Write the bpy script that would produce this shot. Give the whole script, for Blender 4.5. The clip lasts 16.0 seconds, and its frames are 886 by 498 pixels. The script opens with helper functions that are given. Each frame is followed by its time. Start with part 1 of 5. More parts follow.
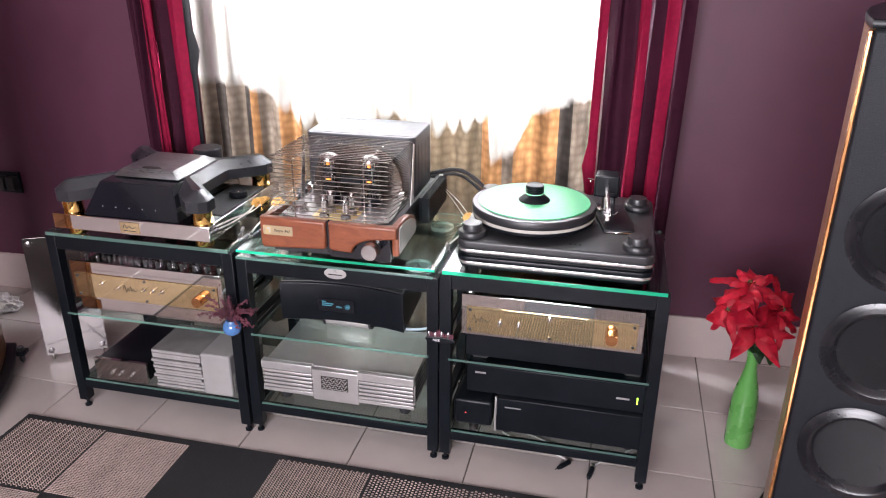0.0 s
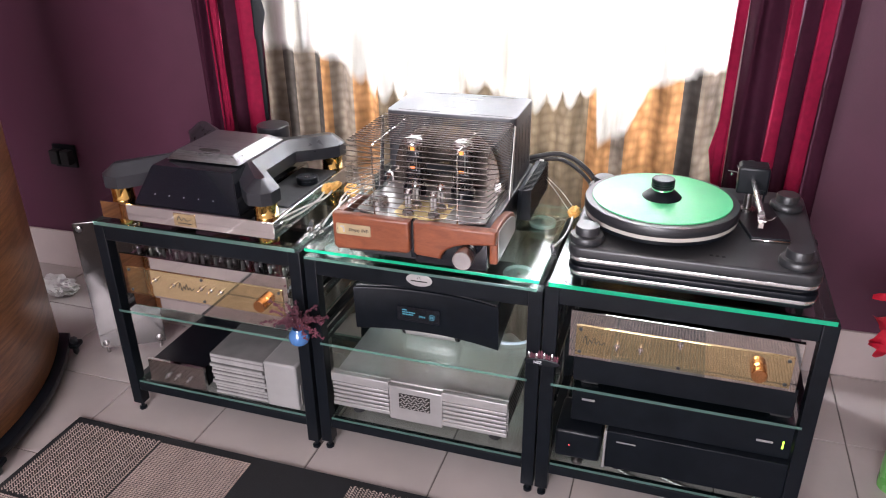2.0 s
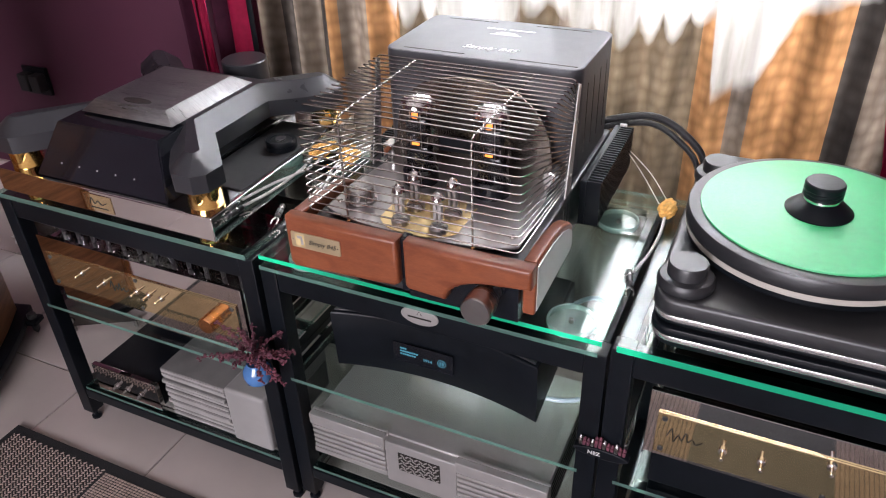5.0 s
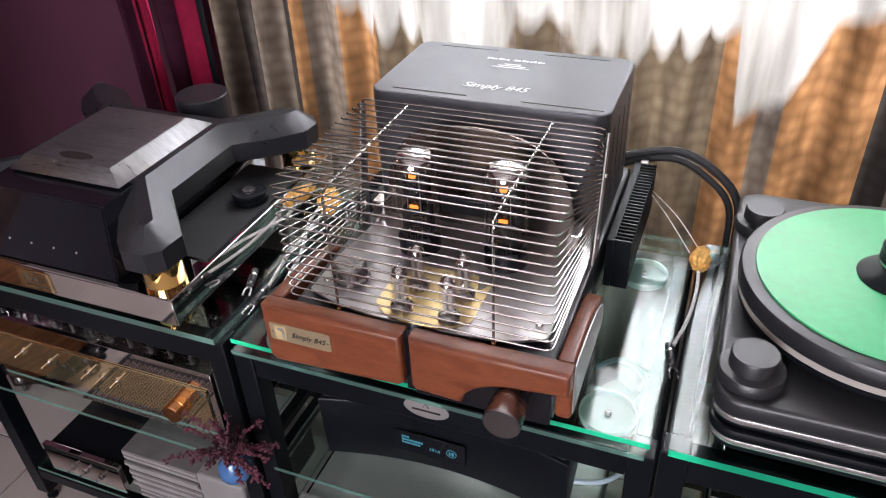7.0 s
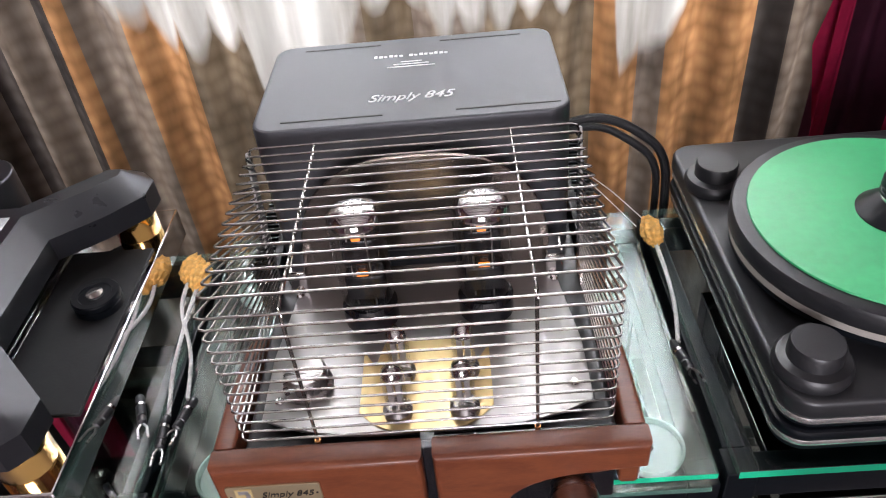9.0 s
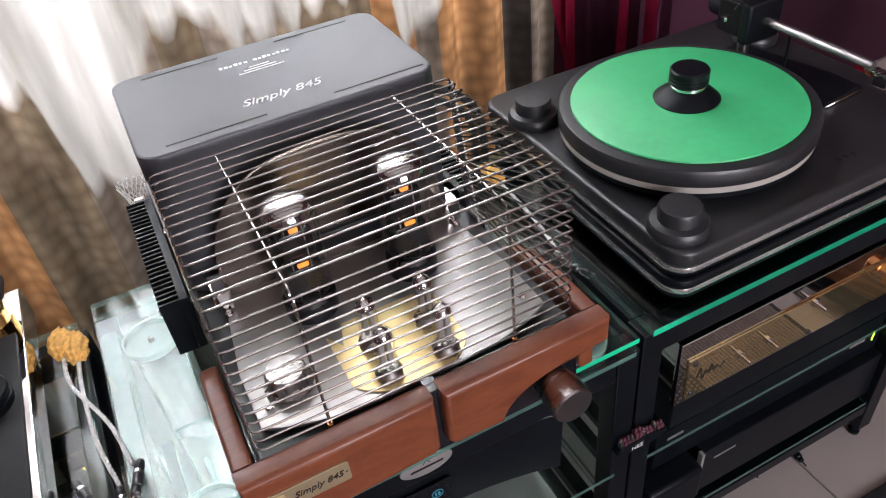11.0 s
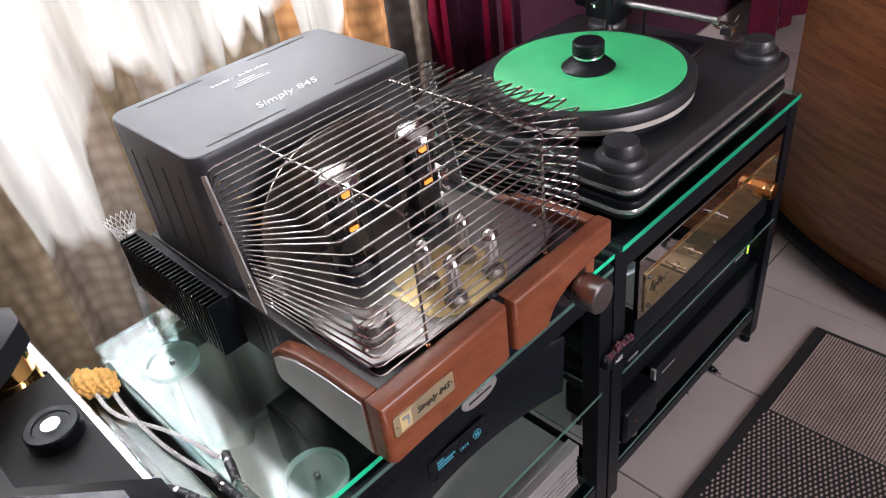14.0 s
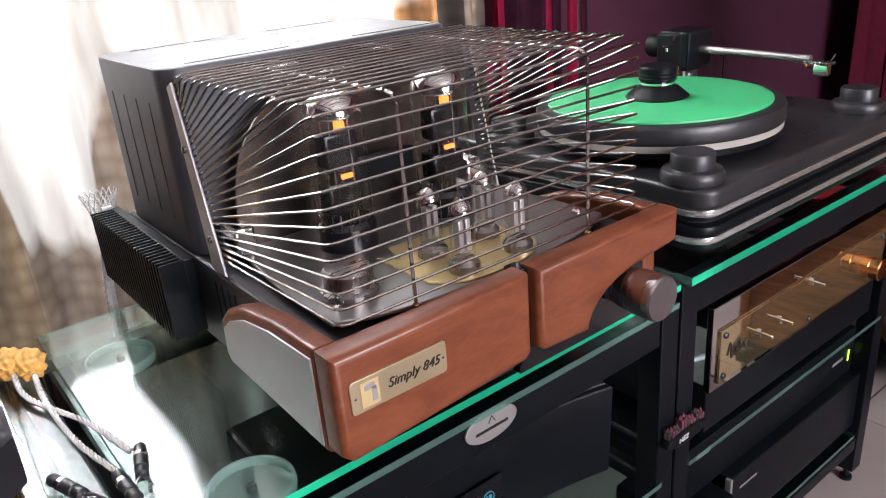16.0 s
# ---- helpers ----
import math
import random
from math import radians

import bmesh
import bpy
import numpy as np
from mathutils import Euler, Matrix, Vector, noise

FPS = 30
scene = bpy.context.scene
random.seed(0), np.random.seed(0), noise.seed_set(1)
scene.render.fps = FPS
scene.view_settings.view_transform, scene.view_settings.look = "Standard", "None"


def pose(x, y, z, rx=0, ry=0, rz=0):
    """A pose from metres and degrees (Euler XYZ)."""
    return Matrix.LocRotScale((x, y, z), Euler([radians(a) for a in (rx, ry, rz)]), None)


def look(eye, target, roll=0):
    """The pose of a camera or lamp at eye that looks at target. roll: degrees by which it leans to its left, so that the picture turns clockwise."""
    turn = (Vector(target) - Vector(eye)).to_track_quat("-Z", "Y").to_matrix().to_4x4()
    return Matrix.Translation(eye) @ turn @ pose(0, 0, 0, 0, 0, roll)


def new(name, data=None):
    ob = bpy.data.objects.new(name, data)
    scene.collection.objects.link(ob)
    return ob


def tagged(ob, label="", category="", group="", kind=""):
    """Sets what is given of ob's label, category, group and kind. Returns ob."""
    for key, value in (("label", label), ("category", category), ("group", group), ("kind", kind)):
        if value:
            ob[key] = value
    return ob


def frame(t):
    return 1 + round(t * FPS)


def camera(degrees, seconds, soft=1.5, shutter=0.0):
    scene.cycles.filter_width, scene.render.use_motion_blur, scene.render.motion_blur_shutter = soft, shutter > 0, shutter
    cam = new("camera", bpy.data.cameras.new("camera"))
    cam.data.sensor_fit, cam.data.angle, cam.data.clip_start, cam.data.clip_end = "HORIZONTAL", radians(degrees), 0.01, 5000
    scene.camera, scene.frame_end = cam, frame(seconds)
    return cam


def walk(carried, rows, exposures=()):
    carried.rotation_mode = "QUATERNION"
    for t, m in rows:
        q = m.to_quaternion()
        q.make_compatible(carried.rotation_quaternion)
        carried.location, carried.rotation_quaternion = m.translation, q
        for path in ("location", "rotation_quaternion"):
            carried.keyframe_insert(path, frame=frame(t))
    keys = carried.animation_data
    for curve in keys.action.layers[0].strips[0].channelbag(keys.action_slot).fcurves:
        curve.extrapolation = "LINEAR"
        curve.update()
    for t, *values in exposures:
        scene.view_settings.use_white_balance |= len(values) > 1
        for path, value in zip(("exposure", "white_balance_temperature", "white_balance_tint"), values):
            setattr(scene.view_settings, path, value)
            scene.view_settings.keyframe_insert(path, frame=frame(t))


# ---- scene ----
cam = camera(60.9, 16.0, soft=1.1)
PATH = [
    (0, (0.707, -1.76, 1.439), (0.289, 0.035, 0.662), 0.3),
    (0.5, (0.684, -1.718, 1.432), (0.209, 0.052, 0.63), 0.1),
    (1, (0.648, -1.63, 1.42), (0.13, 0.117, 0.595), -0.3),
    (1.5, (0.595, -1.535, 1.413), (0.055, 0.192, 0.56), -0.6),
    (2, (0.531, -1.447, 1.4), (-0.033, 0.262, 0.528), -0.7),
    (2.5, (0.504, -1.346, 1.382), (-0.093, 0.333, 0.476), -0.7),
    (3, (0.51, -1.205, 1.365), (-0.144, 0.441, 0.436), -0.6),
    (3.5, (0.528, -1.073, 1.349), (-0.174, 0.534, 0.388), -0.5),
    (3.7, (0.528, -1.04, 1.339), (-0.188, 0.553, 0.364), -0.5),
    (5.8, (0.365, -0.7, 1.281), (-0.362, 0.779, 0.147), -2.6),
    (6, (0.359, -0.687, 1.286), (-0.362, 0.793, 0.152), -2.7),
    (6.5, (0.323, -0.657, 1.297), (-0.369, 0.842, 0.169), -2.7),
    (7, (0.293, -0.622, 1.3), (-0.35, 0.894, 0.164), -2.9),
    (7.5, (0.241, -0.556, 1.277), (-0.32, 0.977, 0.121), -3.3),
    (8, (0.181, -0.484, 1.269), (-0.249, 1.062, 0.076), -4.0),
    (8.5, (0.14, -0.456, 1.268), (-0.126, 1.099, 0.038), -4.9),
    (9, (0.052, -0.436, 1.276), (-0.029, 1.116, 0.016), -6.1),
    (9.5, (-0.031, -0.425, 1.278), (0.09, 1.109, 0.0), -6.6),
    (10, (-0.06, -0.428, 1.267), (0.245, 1.085, -0.005), -7.0),
    (10.2, (-0.077, -0.44, 1.269), (0.299, 1.054, -0.006), -6.9),
    (12.3, (-0.284, -0.474, 1.294), (0.555, 0.829, 0.03), -8.7),
    (12.5, (-0.306, -0.47, 1.296), (0.567, 0.816, 0.037), -9.0),
    (13, (-0.362, -0.464, 1.297), (0.589, 0.778, 0.049), -9.0),
    (13.5, (-0.413, -0.465, 1.296), (0.606, 0.747, 0.075), -8.5),
    (14, (-0.445, -0.468, 1.268), (0.621, 0.744, 0.087), -7.7),
    (14.5, (-0.457, -0.467, 1.204), (0.635, 0.775, 0.078), -6.9),
    (15, (-0.434, -0.456, 1.155), (0.67, 0.852, 0.12), -6.3),
    (15.5, (-0.399, -0.444, 1.06), (0.708, 0.956, 0.158), -5.8),
    (16, (-0.381, -0.446, 0.994), (0.73, 1.029, 0.227), -4.8),
]
walk(cam, [(t, look(eye, target, roll)) for t, eye, target, roll in PATH],
     exposures=[(t, e, 6230, 13) for t, e in ((0.0, 1.1), (1.5, 1.02), (3.5, 0.8), (6.0, 0.5), (8.0, 0.22), (10.0, 0.1), (12.5, 0.42), (14.5, 0.52), (16.0, 0.68))])

# ---- world and light ----
world = bpy.data.worlds.new("world")
scene.world = world
world.use_nodes = True
wn = world.node_tree.nodes
sky = wn.new("ShaderNodeTexSky")
sky.sky_type = "NISHITA"
sky.sun_disc = False
sky.sun_elevation = radians(50)
sky.sun_rotation = radians(10)
wn["Background"].inputs["Strength"].default_value = 0.1
world.node_tree.links.new(sky.outputs[0], wn["Background"].inputs["Color"])


def area(name, m, sx, sy, power, colour):
    d = bpy.data.lights.new(name, "AREA")
    d.shape, d.size, d.size_y, d.energy, d.color = "RECTANGLE", sx, sy, power, colour
    ob = new(name, d)
    ob.matrix_world = m
    return ob


WALL_Y = 0.79
area("window_daylight", look((0.035, WALL_Y + 0.22, 1.60), (0.03, -0.9, 1.2)), 1.2, 1.15, 190, (0.94, 0.97, 1.0))
area("rear_window_daylight", look((0.1, -3.95, 1.6), (0.1, 0.0, 0.7)), 1.9, 1.4, 125, (1.0, 0.94, 0.96))

# ---- materials ----
def mat(name, colour, rough=0.5, metal=0.0, var=0.12, scale=30.0, bump=0.1, bscale=None, coat=0.0, second=None, spec=0.5, bdist=0.002, stretch=None):
    """A surface with variation at two scales and a fine relief."""
    m = bpy.data.materials.new(name)
    m.use_nodes = True
    t = m.node_tree
    n, l = t.nodes, t.links
    b = n["Principled BSDF"]
    tc = n.new("ShaderNodeTexCoord")
    src = tc.outputs["Object"]
    if stretch:
        mp = n.new("ShaderNodeMapping")
        mp.inputs["Scale"].default_value = stretch
        l.new(src, mp.inputs[0])
        src = mp.outputs[0]
    n1 = n.new("ShaderNodeTexNoise")
    n1.inputs["Scale"].default_value = scale
    n1.inputs["Detail"].default_value = 6
    n2 = n.new("ShaderNodeTexNoise")
    n2.inputs["Scale"].default_value = scale * 0.14
    n2.inputs["Detail"].default_value = 3
    l.new(src, n1.inputs[0]), l.new(src, n2.inputs[0])
    mx = n.new("ShaderNodeMix")
    mx.data_type = "FLOAT"
    mx.inputs[0].default_value = 0.5
    l.new(n1.outputs[0], mx.inputs[2]), l.new(n2.outputs[0], mx.inputs[3])
    r = n.new("ShaderNodeValToRGB")
    c = Vector(colour)
    d = Vector(second) if second else c * (1 - 2.2 * var)
    e = c * (1 + var)
    r.color_ramp.elements[0].position, r.color_ramp.elements[1].position = 0.35, 0.65
    r.color_ramp.elements[0].color = (*[max(v, 0.0) for v in d], 1)
    r.color_ramp.elements[1].color = (*[min(v, 1.0) for v in e], 1)
    l.new(mx.outputs[0], r.inputs[0]), l.new(r.outputs[0], b.inputs["Base Color"])
    mr = n.new("ShaderNodeMapRange")
    mr.inputs["To Min"].default_value, mr.inputs["To Max"].default_value = rough * 0.7, min(rough * 1.3, 1.0)
    l.new(mx.outputs[0], mr.inputs[0]), l.new(mr.outputs[0], b.inputs["Roughness"])
    b.inputs["Metallic"].default_value = metal
    b.inputs["Coat Weight"].default_value = coat
    b.inputs["Specular IOR Level"].default_value = spec
    if bump:
        bp = n.new("ShaderNodeBump")
        bp.inputs["Strength"].default_value, bp.inputs["Distance"].default_value = bump, bdist
        nb = n.new("ShaderNodeTexNoise")
        nb.inputs["Scale"].default_value = bscale or scale * 4
        nb.inputs["Detail"].default_value = 4
        l.new(src, nb.inputs[0]), l.new(nb.outputs[0], bp.inputs["Height"]), l.new(bp.outputs[0], b.inputs["Normal"])
    return m


def glass(name, colour, gloss=(1, 1, 1), share=1.0, rough=0.0, haze=0.0):
    """Thin clear glass: lets light pass, mirrors more at a grazing angle."""
    m = bpy.data.materials.new(name)
    m.use_nodes = True
    t = m.node_tree
    n, l = t.nodes, t.links
    n.remove(n["Principled BSDF"])
    tr, gl, lw, mx = n.new("ShaderNodeBsdfTransparent"), n.new("ShaderNodeBsdfGlossy"), n.new("ShaderNodeLayerWeight"), n.new("ShaderNodeMixShader")
    tr.inputs[0].default_value = (*colour, 1)
    gl.inputs[0].default_value = (*gloss, 1)
    gl.inputs["Roughness"].default_value = rough
    lw.inputs[0].default_value = 0.5
    pw = n.new("ShaderNodeMath")
    pw.operation = "POWER"
    pw.inputs[1].default_value = 4.0
    ma = n.new("ShaderNodeMath")
    ma.operation = "MULTIPLY_ADD"
    ma.use_clamp = True
    ma.inputs[1].default_value, ma.inputs[2].default_value = 0.9 * share, 0.045 * share
    l.new(lw.outputs["Facing"], pw.inputs[0]), l.new(pw.outputs[0], ma.inputs[0]), l.new(ma.outputs[0], mx.inputs[0])
    body = tr.outputs[0]
    if haze:
        df, hz, dd, sc = n.new("ShaderNodeBsdfTranslucent"), n.new("ShaderNodeMixShader"), n.new("ShaderNodeBsdfDiffuse"), n.new("ShaderNodeMixShader")
        df.inputs[0].default_value = dd.inputs[0].default_value = (*colour, 1)
        sc.inputs[0].default_value = 0.32
        l.new(df.outputs[0], sc.inputs[1]), l.new(dd.outputs[0], sc.inputs[2])
        hz.inputs[0].default_value = haze
        l.new(tr.outputs[0], hz.inputs[1]), l.new(sc.outputs[0], hz.inputs[2])
        body = hz.outputs[0]
    l.new(body, mx.inputs[1]), l.new(gl.outputs[0], mx.inputs[2])
    l.new(mx.outputs[0], n["Material Output"].inputs[0])
    return m


def glow(name, colour, strength):
    m = bpy.data.materials.new(name)
    m.use_nodes = True
    b = m.node_tree.nodes["Principled BSDF"]
    b.inputs["Base Color"].default_value = (0.02, 0.02, 0.02, 1)
    b.inputs["Emission Color"].default_value = (*colour, 1)
    b.inputs["Emission Strength"].default_value = strength
    return m


def sheer(name):
    """Thin curtain cloth: clear white above, a woven amber print with a peaked upper edge below, in upright bands."""
    m = bpy.data.materials.new(name)
    m.use_nodes = True
    t = m.node_tree
    n, l = t.nodes, t.links
    n.remove(n["Principled BSDF"])

    def math_node(op, a, b, clamp=False):
        q = n.new("ShaderNodeMath")
        q.operation, q.use_clamp = op, clamp
        for k, v in enumerate((a, b)):
            if v is None:
                continue
            if isinstance(v, (int, float)):
                q.inputs[k].default_value = v
            else:
                l.new(v, q.inputs[k])
        return q.outputs[0]

    def ramp(src, stops, mode="LINEAR"):
        r = n.new("ShaderNodeValToRGB")
        r.color_ramp.interpolation = mode
        e = r.color_ramp.elements
        while len(e) < len(stops):
            e.new(0.5)
        for k, (p, c) in enumerate(stops):
            e[k].position = p
            e[k].color = (*c, 1) if not isinstance(c, float) else (c, c, c, 1)
        l.new(src, r.inputs[0])
        return r.outputs[0]

    tc, sp = n.new("ShaderNodeTexCoord"), n.new("ShaderNodeSeparateXYZ")
    l.new(tc.outputs["Object"], sp.inputs[0])
    x, z = sp.outputs[0], sp.outputs[2]
    u = math_node("DIVIDE", math_node("ADD", x, 0.66), 1.42, True)      # 0 to 1 across the curtain
    amber, olive, grey, dark = (0.160, 0.080, 0.034), (0.070, 0.052, 0.034), (0.088, 0.069, 0.054), (0.024, 0.020, 0.018)
    band = ramp(u, [(0.0, grey), (0.05, dark), (0.075, grey), (0.125, dark), (0.145, amber), (0.165, grey), (0.215, amber), (0.275, olive),
                    (0.355, grey), (0.47, olive), (0.52, grey), (0.60, olive), (0.72, amber), (0.77, grey), (0.80, amber), (0.90, dark), (0.93, grey), (1.0, grey)], "CONSTANT")
    # height of the print's edge over the floor, by band
    edge = ramp(u, [(0.0, 0.97), (0.14, 0.97), (0.21, 0.92), (0.25, 0.83), (0.345, 0.82), (0.36, 0.65), (0.425, 0.63), (0.445, 0.79), (0.47, 0.88), (0.515, 0.88), (0.56, 0.81), (0.62, 0.82),
                    (0.69, 0.84), (0.738, 0.89), (0.748, 0.73), (0.80, 0.78), (0.84, 0.90), (0.93, 0.96), (1.0, 0.97)])
    saw = math_node("PINGPONG", math_node("ADD", x, 0.012), 0.0235)
    peak = math_node("MULTIPLY", math_node("POWER", math_node("DIVIDE", saw, 0.0235), 1.7), 0.045)
    shape = ramp(u, [(0.0, 0.0), (0.22, 0.0), (0.24, 1.0), (0.31, 1.0), (0.36, 0.6), (0.5, 0.4), (0.58, 0.9), (0.70, 1.0), (0.73, 0.2), (0.8, 0.1), (1.0, 0.0)])
    nz = n.new("ShaderNodeTexNoise")
    nz.inputs["Scale"].default_value = 16
    l.new(tc.outputs["Object"], nz.inputs[0])
    wob = math_node("MULTIPLY", math_node("SUBTRACT", nz.outputs[0], 0.5), 0.05)
    line = math_node("ADD", math_node("ADD", edge, math_node("MULTIPLY", peak, shape)), wob)
    below = math_node("MULTIPLY", math_node("SUBTRACT", math_node("SUBTRACT", line, 0.02), z), 28.0, True)
    below = math_node("MULTIPLY", below, math_node("MULTIPLY", math_node("SUBTRACT", z, 0.22), 7.0, True))   # plain again towards the hem
    # honeycomb relief of the print
    mp = n.new("ShaderNodeMapping")
    mp.inputs["Scale"].default_value = (42, 0.0, 36)
    l.new(tc.outputs["Object"], mp.inputs[0])
    vo = n.new("ShaderNodeTexVoronoi")
    vo.feature = "SMOOTH_F1"
    vo.inputs["Smoothness"].default_value = 0.35
    vo.inputs["Scale"].default_value, vo.inputs["Randomness"].default_value = 1.0, 0.45
    l.new(mp.outputs[0], vo.inputs["Vector"])
    cell = ramp(vo.outputs["Distance"], [(0.05, (1.0, 1.0, 1.0)), (0.75, (0.42, 0.36, 0.32))])
    mul = n.new("ShaderNodeMix")
    mul.data_type, mul.blend_type = "RGBA", "MULTIPLY"
    mul.inputs[0].default_value = 0.8
    bl = n.new("ShaderNodeTexNoise")
    bl.inputs["Scale"].default_value, bl.inputs["Detail"].default_value = 1.0, 4
    mb = n.new("ShaderNodeMapping")
    mb.inputs["Scale"].default_value = (22, 1.0, 5)
    l.new(tc.outputs["Object"], mb.inputs[0]), l.new(mb.outputs[0], bl.inputs[0])
    worn = n.new("ShaderNodeMix")
    worn.data_type, worn.blend_type = "RGBA", "MULTIPLY"
    worn.inputs[0].default_value = 1.0
    l.new(band, worn.inputs[6]), l.new(ramp(bl.outputs[0], [(0.32, (0.50, 0.50, 0.52)), (0.66, (1.30, 1.28, 1.25))]), worn.inputs[7])
    l.new(worn.outputs[2], mul.inputs[6]), l.new(cell, mul.inputs[7])
    col = n.new("ShaderNodeMix")
    col.data_type = "RGBA"
    l.new(below, col.inputs[0])
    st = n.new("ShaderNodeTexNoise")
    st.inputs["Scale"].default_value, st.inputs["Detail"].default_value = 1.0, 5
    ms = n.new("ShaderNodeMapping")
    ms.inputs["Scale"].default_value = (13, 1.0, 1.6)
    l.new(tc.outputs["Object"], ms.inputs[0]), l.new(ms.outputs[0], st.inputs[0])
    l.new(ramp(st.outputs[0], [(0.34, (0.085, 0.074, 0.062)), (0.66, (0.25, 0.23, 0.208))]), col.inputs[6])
    l.new(mul.outputs[2], col.inputs[7])
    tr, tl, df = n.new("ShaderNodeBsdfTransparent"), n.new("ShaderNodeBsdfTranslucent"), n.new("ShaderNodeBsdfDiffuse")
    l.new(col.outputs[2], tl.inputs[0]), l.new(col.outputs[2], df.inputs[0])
    a, b = n.new("ShaderNodeMixShader"), n.new("ShaderNodeMixShader")
    a.inputs[0].default_value = 0.35
    share = math_node("SUBTRACT", 0.09, math_node("MULTIPLY", below, 0.087))
    l.new(share, b.inputs[0])
    l.new(tl.outputs[0], a.inputs[1]), l.new(df.outputs[0], a.inputs[2])
    l.new(a.outputs[0], b.inputs[1]), l.new(tr.outputs[0], b.inputs[2])
    l.new(b.outputs[0], n["Material Output"].inputs[0])
    return m


def wood(name, dark, light, scale=9.0, rough=0.35, axis=(1, 6, 6), coat=0.2):
    m = bpy.data.materials.new(name)
    m.use_nodes = True
    t = m.node_tree
    n, l = t.nodes, t.links
    b = n["Principled BSDF"]
    tc, mp = n.new("ShaderNodeTexCoord"), n.new("ShaderNodeMapping")
    mp.inputs["Scale"].default_value = axis
    l.new(tc.outputs["Object"], mp.inputs[0])
    n1, n2 = n.new("ShaderNodeTexNoise"), n.new("ShaderNodeTexNoise")
    n1.inputs["Scale"].default_value, n1.inputs["Detail"].default_value, n1.inputs["Distortion"].default_value = scale, 7, 1.2
    n2.inputs["Scale"].default_value, n2.inputs["Detail"].default_value = scale * 9, 3
    l.new(mp.outputs[0], n1.inputs[0]), l.new(mp.outputs[0], n2.inputs[0])
    mx = n.new("ShaderNodeMix")
    mx.data_type = "FLOAT"
    mx.inputs[0].default_value = 0.3
    l.new(n1.outputs[0], mx.inputs[2]), l.new(n2.outputs[0], mx.inputs[3])
    r = n.new("ShaderNodeValToRGB")
    r.color_ramp.elements[0].position, r.color_ramp.elements[1].position = 0.36, 0.62
    r.color_ramp.elements[0].color, r.color_ramp.elements[1].color = (*dark, 1), (*light, 1)
    l.new(mx.outputs[0], r.inputs[0]), l.new(r.outputs[0], b.inputs["Base Color"])
    b.inputs["Roughness"].default_value, b.inputs["Coat Weight"].default_value = rough, coat
    bp = n.new("ShaderNodeBump")
    bp.inputs["Strength"].default_value, bp.inputs["Distance"].default_value = 0.15, 0.001
    l.new(mx.outputs[0], bp.inputs["Height"]), l.new(bp.outputs[0], b.inputs["Normal"])
    return m


M_WALL = mat("maroon_wall_paint", (0.066, 0.0145, 0.034), 0.55, var=0.06, scale=14, bump=0.25, bscale=160)
M_REAR = mat("greige_wall_paint", (0.34, 0.30, 0.29), 0.8, var=0.04, scale=8)
M_CEIL = mat("ceiling_paint", (0.7, 0.66, 0.64), 0.8, var=0.03, scale=8)
M_TILE = mat("floor_tile_glaze", (0.44, 0.385, 0.365), 0.17, var=0.05, scale=5, bump=0.04, bscale=20, coat=0.6, second=(0.37, 0.325, 0.31))
M_GROUT = mat("grout", (0.12, 0.10, 0.09), 0.9, var=0.2, scale=60)
M_SKIRT = mat("skirting_tile_glaze", (0.42, 0.35, 0.33), 0.3, var=0.06, scale=6)
M_BLACK = mat("black_satin_metal", (0.0045, 0.006, 0.0085), 0.36, var=0.15, scale=40, bump=0.06, spec=0.22)
M_BLACKGLOSS = mat("black_gloss_lacquer", (0.006, 0.007, 0.010), 0.08, var=0.1, scale=20, bump=0, coat=0.5)
M_GUNMETAL = mat("anodised_gunmetal", (0.021, 0.0215, 0.024), 0.38, spec=0.65, metal=0.05, var=0.06, scale=50, bump=0.05, bscale=500)
M_COVER = mat("painted_cover_metal", (0.060, 0.061, 0.068), 0.44, metal=0.25, spec=0.45, var=0.05, scale=40, bump=0.06, bscale=600)
M_CHROME = mat("polished_steel", (0.82, 0.80, 0.79), 0.035, metal=1.0, var=0.04, scale=10, bump=0.0)
M_BAND = mat("satin_band_metal", (0.78, 0.77, 0.76), 0.24, metal=0.85, var=0.08, scale=12, bump=0.0, stretch=(4, 4, 1))
M_STEEL = mat("brushed_steel", (0.37, 0.35, 0.345), 0.28, metal=1.0, var=0.06, scale=30, bump=0.015, stretch=(1, 12, 1))
M_SMOKED = mat("smoked_polished_steel", (0.11, 0.10, 0.098), 0.12, metal=1.0, var=0.10, scale=7, bump=0.03, bscale=9)
M_STRIP = mat("satin_steel_strip", (0.42, 0.40, 0.39), 0.38, metal=0.5, var=0.05, scale=40, bump=0.03, stretch=(1, 1, 8))
M_DECK = mat("satin_deck_steel", (0.37, 0.355, 0.35), 0.30, metal=0.9, var=0.05, scale=14, bump=0.0)
M_ROD = mat("steel_rod", (0.48, 0.46, 0.445), 0.17, metal=1.0, var=0.06, scale=30, bump=0.0)
M_SILVER = mat("silver_anodised", (0.52, 0.50, 0.49), 0.36, metal=0.65, var=0.04, scale=40, bump=0.05, bscale=400)
M_GOLD = mat("gold_plating", (0.78, 0.50, 0.16), 0.12, metal=1.0, var=0.08, scale=15, bump=0.02)
M_BRASS = mat("brushed_brass_plate", (0.90, 0.73, 0.42), 0.035, metal=0.95, var=0.05, scale=20, bump=0.0, stretch=(1, 1, 10))
M_COPPER = mat("copper_gold", (0.75, 0.36, 0.15), 0.2, metal=1.0, var=0.08, scale=20, bump=0.02)
